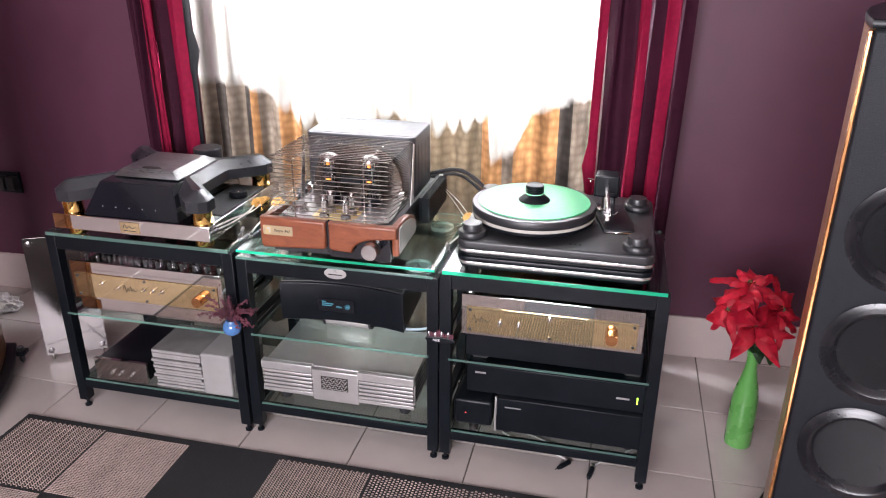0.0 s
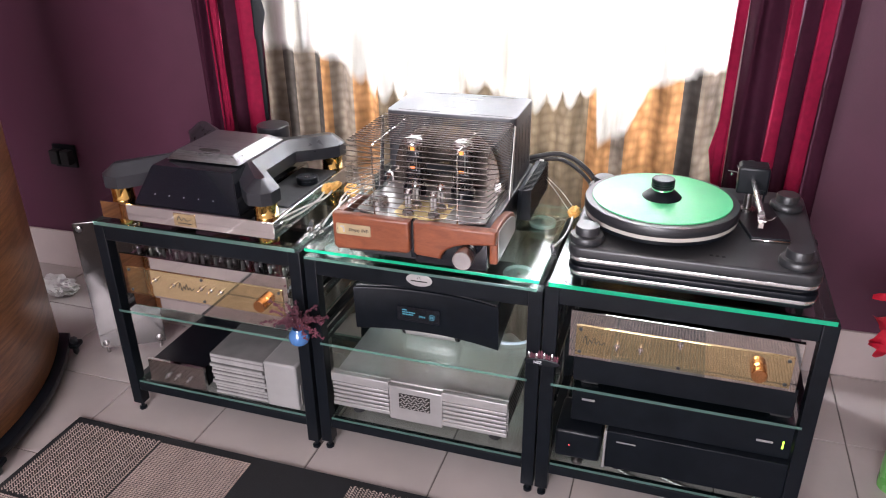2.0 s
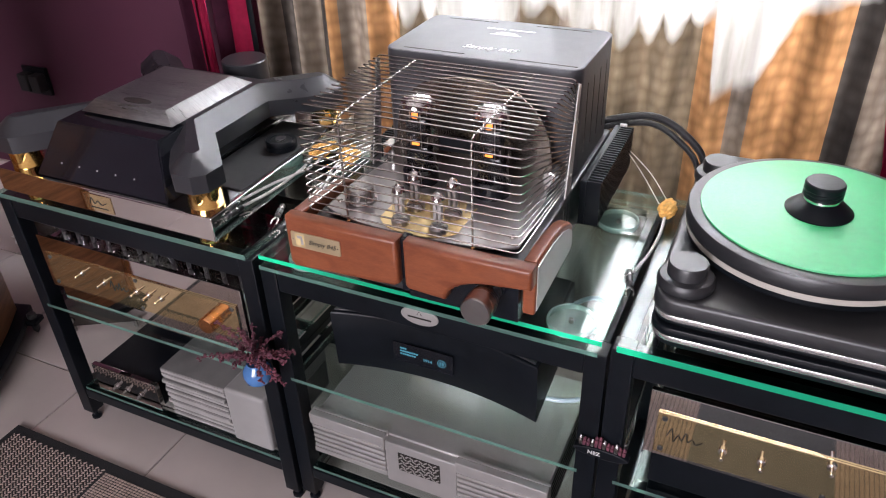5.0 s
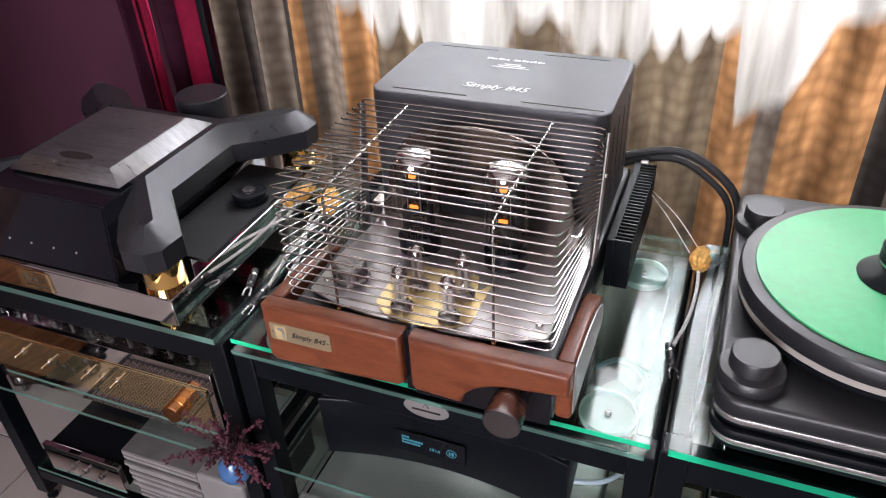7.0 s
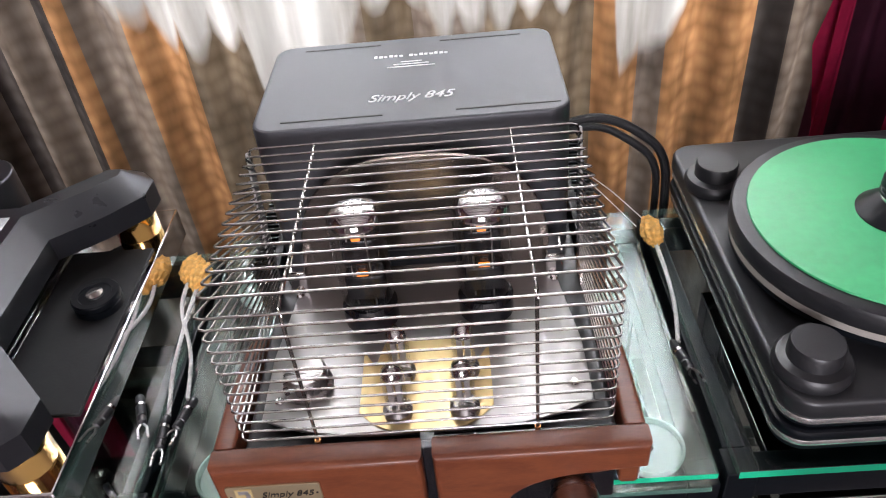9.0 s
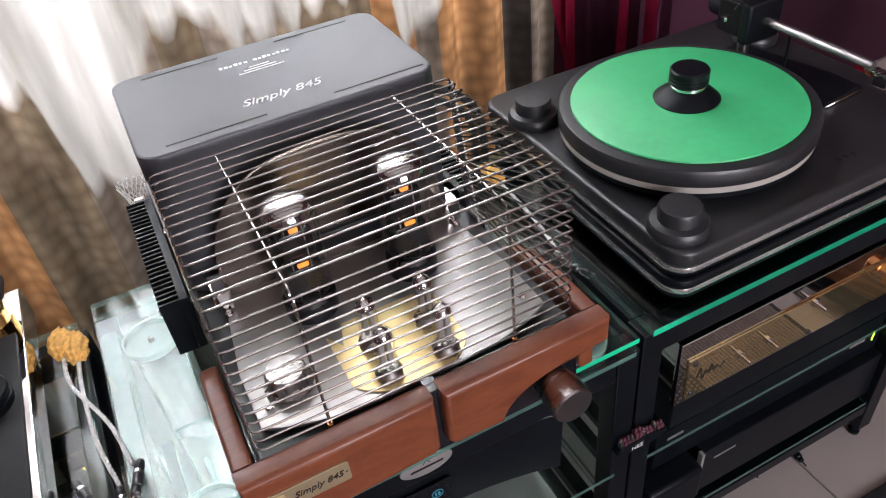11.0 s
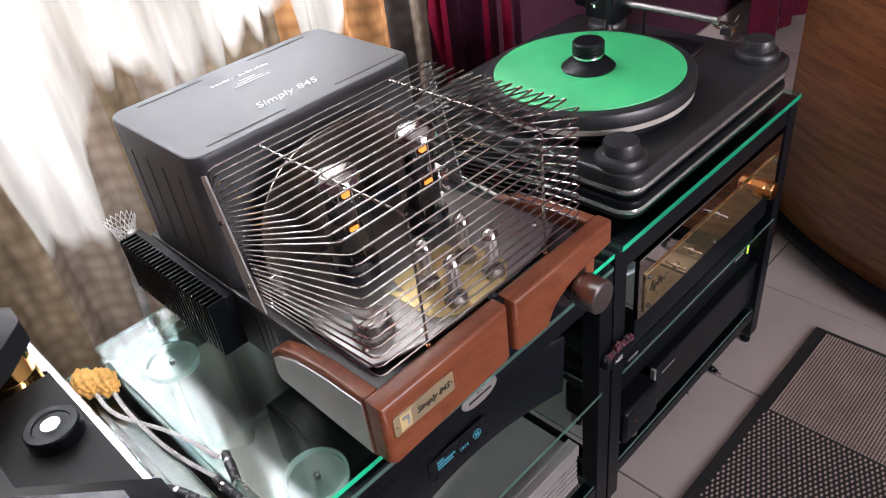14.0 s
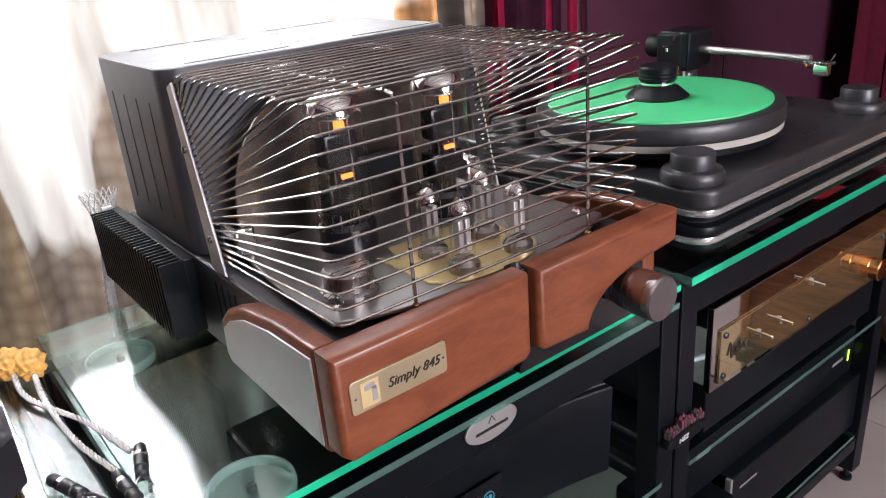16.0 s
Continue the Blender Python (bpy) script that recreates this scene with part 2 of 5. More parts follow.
M_GOLDPAINT = mat("matte_gold_paint", (0.55, 0.42, 0.20), 0.5, var=0.06, scale=60)
M_GLASS = glass("shelf_glass", (0.92, 0.98, 0.96), share=1.05)
M_GLASSEDGE = glass("shelf_glass_edge", (0.04, 0.92, 0.50), share=0.6, rough=0.1, haze=0.85)
M_SOFTEDGE = glass("pale_glass_edge", (0.48, 0.86, 0.74), share=0.8, rough=0.05, haze=0.35)
M_SIDEEDGE = glass("side_glass_edge", (0.62, 0.88, 0.80), share=1.2, rough=0.05, haze=0.2)
M_TUBE = glass("valve_glass", (0.93, 0.93, 0.93))
M_RED = mat("crimson_drape", (0.235, 0.009, 0.038), 0.7, var=0.12, scale=60, bump=0.3, bscale=900, spec=0.08)
M_DARKRED = mat("dark_drape_lining", (0.036, 0.008, 0.018), 0.75, var=0.12, scale=60, bump=0.3, bscale=900, spec=0.08)
M_SHEER = sheer("sheer_curtain_cloth")
M_MAHOG = wood("mahogany", (0.145, 0.038, 0.016), (0.215, 0.064, 0.026), 8, 0.36, (2, 8, 8), 0.12)
M_WALNUT = wood("walnut_veneer", (0.12, 0.045, 0.018), (0.30, 0.13, 0.055), 5, 0.32, (0.8, 0.8, 9))
M_RUG = mat("rug_black_band", (0.010, 0.010, 0.012), 0.75, var=0.25, scale=200, bump=0.5, bscale=700)
M_RUGLIGHT = mat("rug_beige_strand", (0.34, 0.265, 0.235), 0.8, var=0.12, scale=120, bump=0.4, bscale=900)
M_GREENFELT = mat("green_mat_rubber", (0.045, 0.52, 0.19), 0.42, spec=0.9, var=0.07, scale=90, bump=0.35, bscale=1600)
M_GREENFELT.node_tree.nodes["Principled BSDF"].inputs["Coat Weight"].default_value = 0.45
M_GREENFELT.node_tree.nodes["Principled BSDF"].inputs["Coat Roughness"].default_value = 0.38
M_RUBBER = mat("black_rubber", (0.012, 0.012, 0.013), 0.7, var=0.1, scale=60)
M_CREAM = mat("cream_acrylic", (0.43, 0.40, 0.36), 0.3, var=0.05, scale=30)
M_WHITE = mat("white_print", (0.75, 0.75, 0.74), 0.5, var=0.02, scale=30, bump=0)
# black for print, also for shade painted into slots and gaps
M_INKSHADE = mat("black_print_and_shade", (0.015, 0.012, 0.01), 0.5, var=0.02, scale=30, bump=0)
M_BOTTLE = mat("green_bottle_paint", (0.10, 0.30, 0.07), 0.28, var=0.08, scale=20, coat=0.3)
M_PETAL = mat("red_petal_cloth", (0.60, 0.008, 0.036), 0.6, var=0.15, scale=50, bump=0.4, bscale=300)
M_LEAF = mat("dark_green_leaf", (0.02, 0.06, 0.02), 0.5, var=0.2, scale=40)
M_HEATHER = mat("dried_heather", (0.12, 0.03, 0.045), 0.8, var=0.3, scale=120, second=(0.05, 0.012, 0.025))
M_BLUE = mat("blue_ceramic", (0.07, 0.17, 0.38), 0.18, var=0.1, scale=20, coat=0.4)
M_CORK = mat("amber_foam", (0.80, 0.44, 0.11), 0.75, var=0.2, scale=160, bump=0.8, bscale=260)
M_CABLE = mat("silver_braid", (0.74, 0.72, 0.70), 0.4, metal=0.1, var=0.15, scale=300, bump=0.5, bscale=900)
M_BLACKCABLE = mat("black_braid", (0.012, 0.012, 0.014), 0.5, var=0.2, scale=300, bump=0.5, bscale=900)
M_OFFWHITE = mat("white_painted_box", (0.55, 0.53, 0.51), 0.5, var=0.04, scale=20)
M_GREYBOX = mat("grey_white_board", (0.26, 0.25, 0.245), 0.5, var=0.06, scale=25)
M_PAPER = mat("grey_sleeve_card", (0.16, 0.153, 0.15), 0.55, var=0.15, scale=25)
M_MIRROR = mat("smoked_steel_plate", (0.20, 0.17, 0.15), 0.22, metal=0.9, var=0.06, scale=15, bump=0.02)
M_YELLOWPLATE = mat("yellow_gold_plate", (0.72, 0.56, 0.28), 0.32, metal=0.8, var=0.04, scale=20, bump=0.03)
M_CONE = mat("black_cone", (0.008, 0.008, 0.010), 0.26, var=0.1, scale=60, spec=0.45)
M_BAFFLE = mat("black_grained_vinyl", (0.008, 0.009, 0.012), 0.5, var=0.12, scale=80, spec=0.18, bump=0.3, bscale=420)
M_PLATE = mat("pale_brass_plate", (0.50, 0.40, 0.25), 0.35, metal=0.6, var=0.05, scale=30, bump=0.03)
M_SKYGLOW = glow("bright_sky", (1.0, 0.985, 0.97), 1.1)
M_ORANGE = glow("heater_glow", (1.0, 0.26, 0.03), 1.5)
M_DISPLAY = glow("teal_display", (0.16, 0.75, 1.0), 0.22)
M_LED = glow("green_led", (0.5, 1.0, 0.05), 2.0)
M_REDLED = glow("red_led", (1.0, 0.05, 0.05), 2.0)

# ---- building helpers ----
ORIGIN = {}


def thing(name, x, y, z, label, category, group="", moved=(0, 0, 0)):
    """An Empty at a thing's base; its parts are drawn round (x, y, z) and stand moved from there."""
    ob = new(name)
    ob.empty_display_size = 0.05
    ob.location = Vector((x, y, z)) + Vector(moved)
    ORIGIN[ob] = Vector((x, y, z))
    return tagged(ob, label, category, group)


def part(name, bm, material, parent=None, label="", smooth=True):
    """Links a bmesh in world coordinates as one mesh, under a thing or a part."""
    o = ORIGIN.get(parent, Vector((0, 0, 0)))
    bmesh.ops.translate(bm, verts=bm.verts, vec=-o)
    me = bpy.data.meshes.new(name)
    for f in bm.faces:
        f.smooth = smooth
    flat = [f.material_index == 7 for f in bm.faces]
    for f in bm.faces:
        f.material_index = 0
    bm.to_mesh(me)
    bm.free()
    if smooth:
        me.set_sharp_from_angle(angle=radians(35))
        for p, q in zip(me.polygons, flat):
            if q:
                p.use_smooth = False
    me.materials.append(material)
    ob = new(name, me)
    if parent:
        ob.parent = parent
    ORIGIN[ob] = o
    return tagged(ob, label) if label else ob


def top(ob, label, category="", group="", kind=""):
    return tagged(ob, label, category, group, kind)


def merge(*bms):
    out = bms[0]
    for b in bms[1:]:
        me = bpy.data.meshes.new("tmp")
        b.to_mesh(me)
        out.from_mesh(me)
        b.free()
        bpy.data.meshes.remove(me)
    return out


def box(x0, x1, y0, y1, z0, z1, bev=0.0015, seg=2):
    bm = bmesh.new()
    bmesh.ops.create_cube(bm, size=1)
    bmesh.ops.transform(bm, matrix=Matrix.Translation(((x0 + x1) / 2, (y0 + y1) / 2, (z0 + z1) / 2)) @ Matrix.Diagonal((x1 - x0, y1 - y0, z1 - z0, 1)), verts=bm.verts)
    for f in bm.faces:
        f.material_index = 7        # stays flat beside its rounded edges
    if bev:
        bmesh.ops.bevel(bm, geom=bm.edges[:], offset=bev, segments=seg, profile=0.5, affect="EDGES", material=0)
    return bm


def lathe(profile, x, y, seg=40, axis=None, z=0.0):
    """Turns (radius, height) pairs about the upright through (x, y); axis: a matrix instead."""
    bm = bmesh.new()
    rings = []
    for r, h in profile:
        if r < 1e-6:
            rings.append([bm.verts.new((0, 0, h))])
        else:
            rings.append([bm.verts.new((r * math.cos(2 * math.pi * i / seg), r * math.sin(2 * math.pi * i / seg), h)) for i in range(seg)])
    for a, b in zip(rings, rings[1:]):
        for i in range(seg):
            j = (i + 1) % seg
            if len(a) == 1 and len(b) > 1:
                bm.faces.new((a[0], b[j], b[i]))
            elif len(b) == 1 and len(a) > 1:
                bm.faces.new((a[i], a[j], b[0]))
            elif len(a) > 1:
                bm.faces.new((a[i], a[j], b[j], b[i]))
    shut = profile[0] != profile[-1]
    if shut and len(rings[0]) > 1:
        bm.faces.new(rings[0][::-1])
    if shut and len(rings[-1]) > 1:
        bm.faces.new(rings[-1])
    bmesh.ops.recalc_face_normals(bm, faces=bm.faces)
    bmesh.ops.transform(bm, matrix=axis if axis else Matrix.Translation((x, y, z)), verts=bm.verts)
    return bm


def cyl(x, y, z0, z1, r, bev=0.0015, seg=40):
    return lathe([(r - bev, z0), (r, z0 + bev), (r, z1 - bev), (r - bev, z1)], x, y, seg)


def prism(outline, z0, z1, m=None, bev=0.0015, seg=2):
    """A plate: an outline of (x, y) points, from z0 to z1, then moved by m."""
    bm = bmesh.new()
    lo = [bm.verts.new((x, y, z0)) for x, y in outline]
    hi = [bm.verts.new((x, y, z1)) for x, y in outline]
    n = len(outline)
    caps = [bm.faces.new(lo[::-1]), bm.faces.new(hi)]
    for i in range(n):
        bm.faces.new((lo[i], lo[(i + 1) % n], hi[(i + 1) % n], hi[i]))
    bmesh.ops.recalc_face_normals(bm, faces=bm.faces)
    for f in caps:
        f.material_index = 7
    if bev:
        es = set(e for f in caps for e in f.edges)
        bmesh.ops.bevel(bm, geom=list(es), offset=bev, segments=seg, profile=0.5, affect="EDGES", material=0)
    if m:
        bmesh.ops.transform(bm, matrix=m, verts=bm.verts)
    return bm


def rounded(x0, x1, y0, y1, r, n=6):
    pts = []
    for cx, cy, a in ((x1 - r, y1 - r, 0), (x0 + r, y1 - r, 90), (x0 + r, y0 + r, 180), (x1 - r, y0 + r, 270)):
        for i in range(n + 1):
            q = radians(a + 90 * i / n)
            pts.append((cx + r * math.cos(q), cy + r * math.sin(q)))
    return pts


def rod(points, r, seg=6, caps=True):
    """A round wire through the points."""
    bm = bmesh.new()
    ps = [Vector(p) for p in points]
    rings = []
    up = Vector((0.31, 0.17, 0.93)).normalized()
    for i, p in enumerate(ps):
        a = ps[max(i - 1, 0)]
        b = ps[min(i + 1, len(ps) - 1)]
        d = (b - a).normalized()
        u = d.cross(up)
        if u.length < 0.05:
            u = d.cross(Vector((1, 0, 0)))
        u.normalize()
        w = d.cross(u)
        rings.append([bm.verts.new(p + r * (math.cos(2 * math.pi * k / seg) * u + math.sin(2 * math.pi * k / seg) * w)) for k in range(seg)])
    for a, b in zip(rings, rings[1:]):
        for k in range(seg):
            j = (k + 1) % seg
            bm.faces.new((a[k], a[j], b[j], b[k]))
    if caps:
        bm.faces.new(rings[0][::-1]), bm.faces.new(rings[-1])
    bmesh.ops.recalc_face_normals(bm, faces=bm.faces)
    return bm


def smooth_path(points, n=8):
    """Catmull-Rom through the points."""
    ps = [Vector(p) for p in points]
    ps = [2 * ps[0] - ps[1]] + ps + [2 * ps[-1] - ps[-2]]
    out = []
    for i in range(1, len(ps) - 2):
        a, b, c, d = ps[i - 1:i + 3]
        for k in range(n):
            t = k / n
            out.append(0.5 * (2 * b + (c - a) * t + (2 * a - 5 * b + 4 * c - d) * t * t + (3 * b - a - 3 * c + d) * t ** 3))
    out.append(ps[-2])
    return out


def lettering(name, text, size, m, material, parent, depth=0.0004, shear=0.25, align="CENTER", label="", spacing=1.0):
    c = bpy.data.curves.new(name, "FONT")
    c.body, c.size, c.extrude, c.shear, c.align_x, c.align_y, c.space_character = text, size, depth, shear, align, "CENTER", spacing
    ob = new(name, c)
    dg = bpy.context.evaluated_depsgraph_get()
    me = bpy.data.meshes.new_from_object(ob.evaluated_get(dg))
    bpy.data.objects.remove(ob)
    bm = bmesh.new()
    bm.from_mesh(me)
    bpy.data.meshes.remove(me)
    bmesh.ops.transform(bm, matrix=m, verts=bm.verts)
    return part(name, bm, material, parent, label, smooth=False)


FRONT = pose(0, 0, 0, 90, 0, 0)          # a plate drawn in x and z, facing -y

# ---- room ----
WALL = pose(0.2, 0.775, 0, 0, 0, 1.8)


def on_wall(bm):
    """From wall coordinates (y = 0 is the wall's inner face) into the world."""
    bmesh.ops.transform(bm, matrix=WALL, verts=bm.verts)
    return bm


WIN_X0, WIN_X1, WIN_Z0, WIN_Z1 = -0.95, 0.47, 0.40, 2.2
wall_n = merge(box(-3.6, WIN_X0, 0, 0.2, 0, 2.7, 0), box(WIN_X1, 3.4, 0, 0.2, 0, 2.7, 0),
               box(WIN_X0, WIN_X1, 0, 0.2, 0, WIN_Z0, 0), box(WIN_X0, WIN_X1, 0, 0.2, WIN_Z1, 2.7, 0))
top(part("wall_north", on_wall(wall_n), M_WALL, smooth=False), "dark maroon painted wall with a window opening", kind="structure")
top(part("wall_west", box(-3.3, -3.1, -4.2, 0.9, 0, 2.7, 0), M_WALL, smooth=False), "dark maroon painted side wall", kind="structure")
top(part("wall_east", box(3.1, 3.3, -4.2, 1.1, 0, 2.7, 0), M_WALL, smooth=False), "dark maroon painted side wall", kind="structure")
wall_s = merge(box(-3.3, -0.9, -4.3, -4.1, 0, 2.7, 0), box(1.1, 3.3, -4.3, -4.1, 0, 2.7, 0), box(-0.9, 1.1, -4.3, -4.1, 0, 0.85, 0), box(-0.9, 1.1, -4.3, -4.1, 2.35, 2.7, 0))
top(part("wall_south", wall_s, M_REAR, smooth=False), "plain light wall with a window opening", kind="structure")
top(part("ceiling", box(-3.3, 3.3, -4.3, 1.1, 2.7, 2.8, 0), M_CEIL, smooth=False), "plain white ceiling", kind="structure")
skirt = part("baseboard", on_wall(box(-3.3, 3.1, -0.012, -0.001, 0.0, 0.16, 0.002)), M_SKIRT)
top(skirt, "pale ceramic tile skirting along the maroon wall", kind="structure")

floor = part("floor", box(-3.3, 3.3, -4.3, 1.1, -0.06, -0.004, 0), M_GROUT, smooth=False)
top(floor, "pale glazed ceramic floor tiles with dark grout", kind="structure")

# window
window = part("window_1", on_wall(merge(box(WIN_X0, WIN_X0 + 0.05, 0.08, 0.13, WIN_Z0, WIN_Z1), box(WIN_X1 - 0.05, WIN_X1, 0.08, 0.13, WIN_Z0, WIN_Z1),
              box(WIN_X0, WIN_X1, 0.08, 0.13, WIN_Z0, WIN_Z0 + 0.05), box(WIN_X0, WIN_X1, 0.08, 0.13, WIN_Z1 - 0.05, WIN_Z1))), M_OFFWHITE)
top(window, "white framed window behind sheer curtains", kind="structure")
part("mullion", on_wall(box(-0.25, -0.20, 0.085, 0.125, WIN_Z0 + 0.05, WIN_Z1 - 0.05)), M_OFFWHITE, window)
part("window_sill", on_wall(box(WIN_X0 - 0.03, WIN_X1 + 0.03, -0.02, 0.08, WIN_Z0 - 0.025, WIN_Z0 + 0.004, 0.003)), M_OFFWHITE, window)
for a, b in ((WIN_X0 + 0.05, -0.25), (-0.20, WIN_X1 - 0.05)):
    pane = part("pane", on_wall(box(a, b, 0.10, 0.105, WIN_Z0 + 0.05, WIN_Z1 - 0.05, 0)), M_TUBE, window, "clear window glass")
    pane.visible_shadow = False
back = part("backdrop", on_wall(box(-9, 9, 5.0, 5.05, -6, 9, 0)), M_SKYGLOW, smooth=False)
top(back, "bright hazy sky outside the window", kind="structure")

# curtains
def drape(name, x0, x1, y, z0, z1, folds, depth, material, parent, seed=0, n=60, thick=0.002, flare=0.0):
    """A hanging cloth in even folds, in wall coordinates."""
    rnd = random.Random(seed)
    ph, k2, p2 = rnd.uniform(0, 6), folds * 0.43, rnd.uniform(0, 6)
    bm = bmesh.new()
    rows = 14
    g = []
    for j in range(rows + 1):
        v = j / rows
        z = z1 + (z0 - z1) * v
        row = []
        for i in range(n + 1):
            u = i / n
            x = x0 + (x1 - x0) * u + flare * v * (u - 0.5) + 0.006 * math.sin(9 * v + 7 * u + ph)
            d = depth * (0.75 * math.sin(2 * math.pi * folds * u + ph + 0.25 * math.sin(3 * v)) + 0.35 * math.sin(2 * math.pi * k2 * u + p2 + v))
            row.append(bm.verts.new((x, y + d, z)))
        g.append(row)
    for a, b in zip(g, g[1:]):
        for i in range(n):
            bm.faces.new((a[i], a[i + 1], b[i + 1], b[i]))
    if thick:
        bmesh.ops.recalc_face_normals(bm, faces=bm.faces)
        bmesh.ops.solidify(bm, geom=bm.faces[:], thickness=thick)
    return part(name, on_wall(bm), material, parent)


red_l = thing("drape", -0.82, 0.66, 0.02, "crimson and dark maroon striped heavy drape hanging open beside the window", "curtain", "heavy drapes")
drape("cloth", -1.16, -1.09, -0.13, 0.03, 2.45, 1.5, 0.020, M_DARKRED, red_l, 1, 24)
drape("stripe", -1.092, -1.055, -0.14, 0.03, 2.45, 0.8, 0.014, M_RED, red_l, 2, 16)
drape("cloth", -1.057, -1.012, -0.13, 0.03, 2.45, 0.8, 0.014, M_DARKRED, red_l, 3, 16)
drape("stripe", -1.014, -0.945, -0.14, 0.03, 2.45, 0.8, 0.018, M_RED, red_l, 4, 20)
drape("edging", -0.948, -0.925, -0.135, 0.03, 2.45, 0.4, 0.006, M_BLACK, red_l, 5, 8)
red_r = thing("drape", 0.78, 0.68, 0.02, "crimson and dark maroon striped heavy drape hanging open beside the window", "curtain", "heavy drapes")
drape("cloth", 0.425, 0.452, -0.13, 0.03, 2.45, 0.6, 0.008, M_RED, red_r, 6, 12)
drape("cloth", 0.45, 0.535, -0.125, 0.03, 2.45, 1.4, 0.020, M_DARKRED, red_r, 7, 24)
drape("stripe", 0.533, 0.57, -0.135, 0.03, 2.45, 0.8, 0.012, M_RED, red_r, 8, 16)
drape("cloth", 0.568, 0.615, -0.125, 0.03, 2.45, 0.8, 0.012, M_DARKRED, red_r, 9, 16)
drape("stripe", 0.613, 0.655, -0.135, 0.03, 2.45, 0.8, 0.012, M_RED, red_r, 10, 16)
drape("cloth", 0.653, 0.70, -0.125, 0.03, 2.45, 0.8, 0.012, M_DARKRED, red_r, 11, 16)
M_WINE = mat("wine_drape_cloth", (0.075, 0.006, 0.018), 0.7, var=0.15, scale=40, bump=0.3, bscale=900, spec=0.08)
side_drape = thing("drape", 2.65, 0.75, 0.02, "dark crimson heavy drape hanging closed along the wall", "curtain", "heavy drapes")
for k in range(3):
    drape("cloth", 2.06 + 0.275 * k, 2.337 + 0.275 * k, -0.13 - 0.004 * (k % 2), 0.03, 2.45, 2, 0.022, M_WINE, side_drape, 13 + k, 40)
sheer_c = thing("sheer_curtain", -0.1, 0.7, 0.02, "white sheer curtain with amber woven lower pattern, backlit by the window", "curtain")
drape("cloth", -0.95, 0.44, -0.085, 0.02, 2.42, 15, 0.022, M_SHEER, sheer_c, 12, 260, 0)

# ---- rack ----
def sheet(parent, name, x0, x1, y0, y1, z0, z1, label, edge=None):
    """A glass shelf whose cut edges are a deeper green than its faces."""
    g = part(name, box(x0, x1, y0, y1, z0, z1, 0.0012), M_GLASS, parent, label)
    g.data.materials.append(edge or M_SOFTEDGE)
    g.data.materials.append(M_SIDEEDGE)
    for p in g.data.polygons:
        p.material_index = 0 if abs(p.normal.z) > 0.8 else 1 if p.normal.y < -0.5 else 2
    return g


def rack(x0, x1, y0, y1, label, double=False):
    """One open rack unit: four square legs, rails, and glass shelves."""
    r = thing("rack", (x0 + x1) / 2, (y0 + y1) / 2, 0, label, "hi-fi rack", "rack units in a row")
    w = 0.032
    rt = 0.589 if double else 0.606
    for lx in (x0, x1 - w):
        for ly in (y0, y1 - w):
            leg = part("leg", box(lx, lx + w, ly, ly + w, 0.028, rt, 0.002), M_BLACK, r)
            part("foot", lathe([(0.011, 0.0), (0.011, 0.006), (0.005, 0.008), (0.005, 0.03)], lx + w / 2, ly + w / 2, 16), M_BLACK, leg)
    for z0, z1 in ((rt - 0.044, rt), (0.078, 0.104)):
        part("rail", box(x0 + w, x1 - w, y0 + 0.002, y0 + 0.026, z0, z1, 0.002), M_BLACK, r)
        part("rail", box(x0 + w, x1 - w, y1 - 0.026, y1 - 0.002, z0, z1, 0.002), M_BLACK, r)
        for lx in (x0 + 0.004, x1 - 0.028):
            part("rail", box(lx, lx + 0.024, y0 + w, y1 - w, z0, z1, 0.002), M_BLACK, r)
    for lx in (x0 + 0.006, x1 - 0.024):
        part("shelf_bracket", box(lx, lx + 0.018, y0 + w, y1 - w, 0.33, 0.345, 0.001), M_BLACK, r)
    sheet(r, "glass_shelf", x0 + 0.034, x1 - 0.034, y0 + 0.004, y1 - 0.004, 0.1045, 0.1125, "clear green-edged glass shelf")
    sheet(r, "glass_shelf", x0 + 0.026, x1 - 0.026, y0 - 0.004, y1 - 0.02, 0.3455, 0.3535, "clear green-edged glass shelf")
    if double:
        sheet(r, "glass_shelf", x0 + 0.006, x1 - 0.012, y0 - 0.008, y1 + 0.002, 0.590, 0.598, "clear green-edged glass shelf")
    sheet(r, "glass_top", x0 + 0.008, x1 - 0.008, y0 - 0.006, y1 + 0.004, 0.6095 if double else 0.607, 0.618, "thick green-edged glass top", M_GLASSEDGE if x0 > -0.5 else None)
    return r


rack(-0.913, -0.308, -0.010, 0.40, "black steel rack unit with glass shelves holding a disc player")
rack(-0.304, 0.284, 0.0, 0.425, "black steel rack unit with glass shelves holding a valve amplifier", True)
rack(0.288, 0.879, 0.0, 0.425, "black steel rack unit with glass shelves holding a turntable")

# ---- valve amplifier ----
amp = thing("valve_amplifier", 0.0, 0.19, 0.618, "valve amplifier with mahogany front, wire cage and grey transformer cover", "amplifier")
chassis = part("chassis", merge(box(-0.166, 0.166, -0.028, 0.44, 0.640, 0.727, 0.004)), M_GUNMETAL, amp, "dark grey metal chassis")
for sx in (-1, 1):
    for fy in (0.02, 0.38):
        part("foot", cyl(sx * 0.13, fy, 0.618, 0.641, 0.02), M_RUBBER, amp)
    for k in range(4):
        part("side_slot", box(sx * 0.1655 - 0.001, sx * 0.1655 + 0.001, 0.15 + 0.014 * k, 0.1515 + 0.014 * k, 0.655, 0.715, 0), M_BLACK, chassis)
cover = part("cover", prism(rounded(-0.165, 0.160, 0.226, 0.428, 0.022), 0.727, 0.905, bev=0.003), M_COVER, amp, "satin grey metal transformer cover")
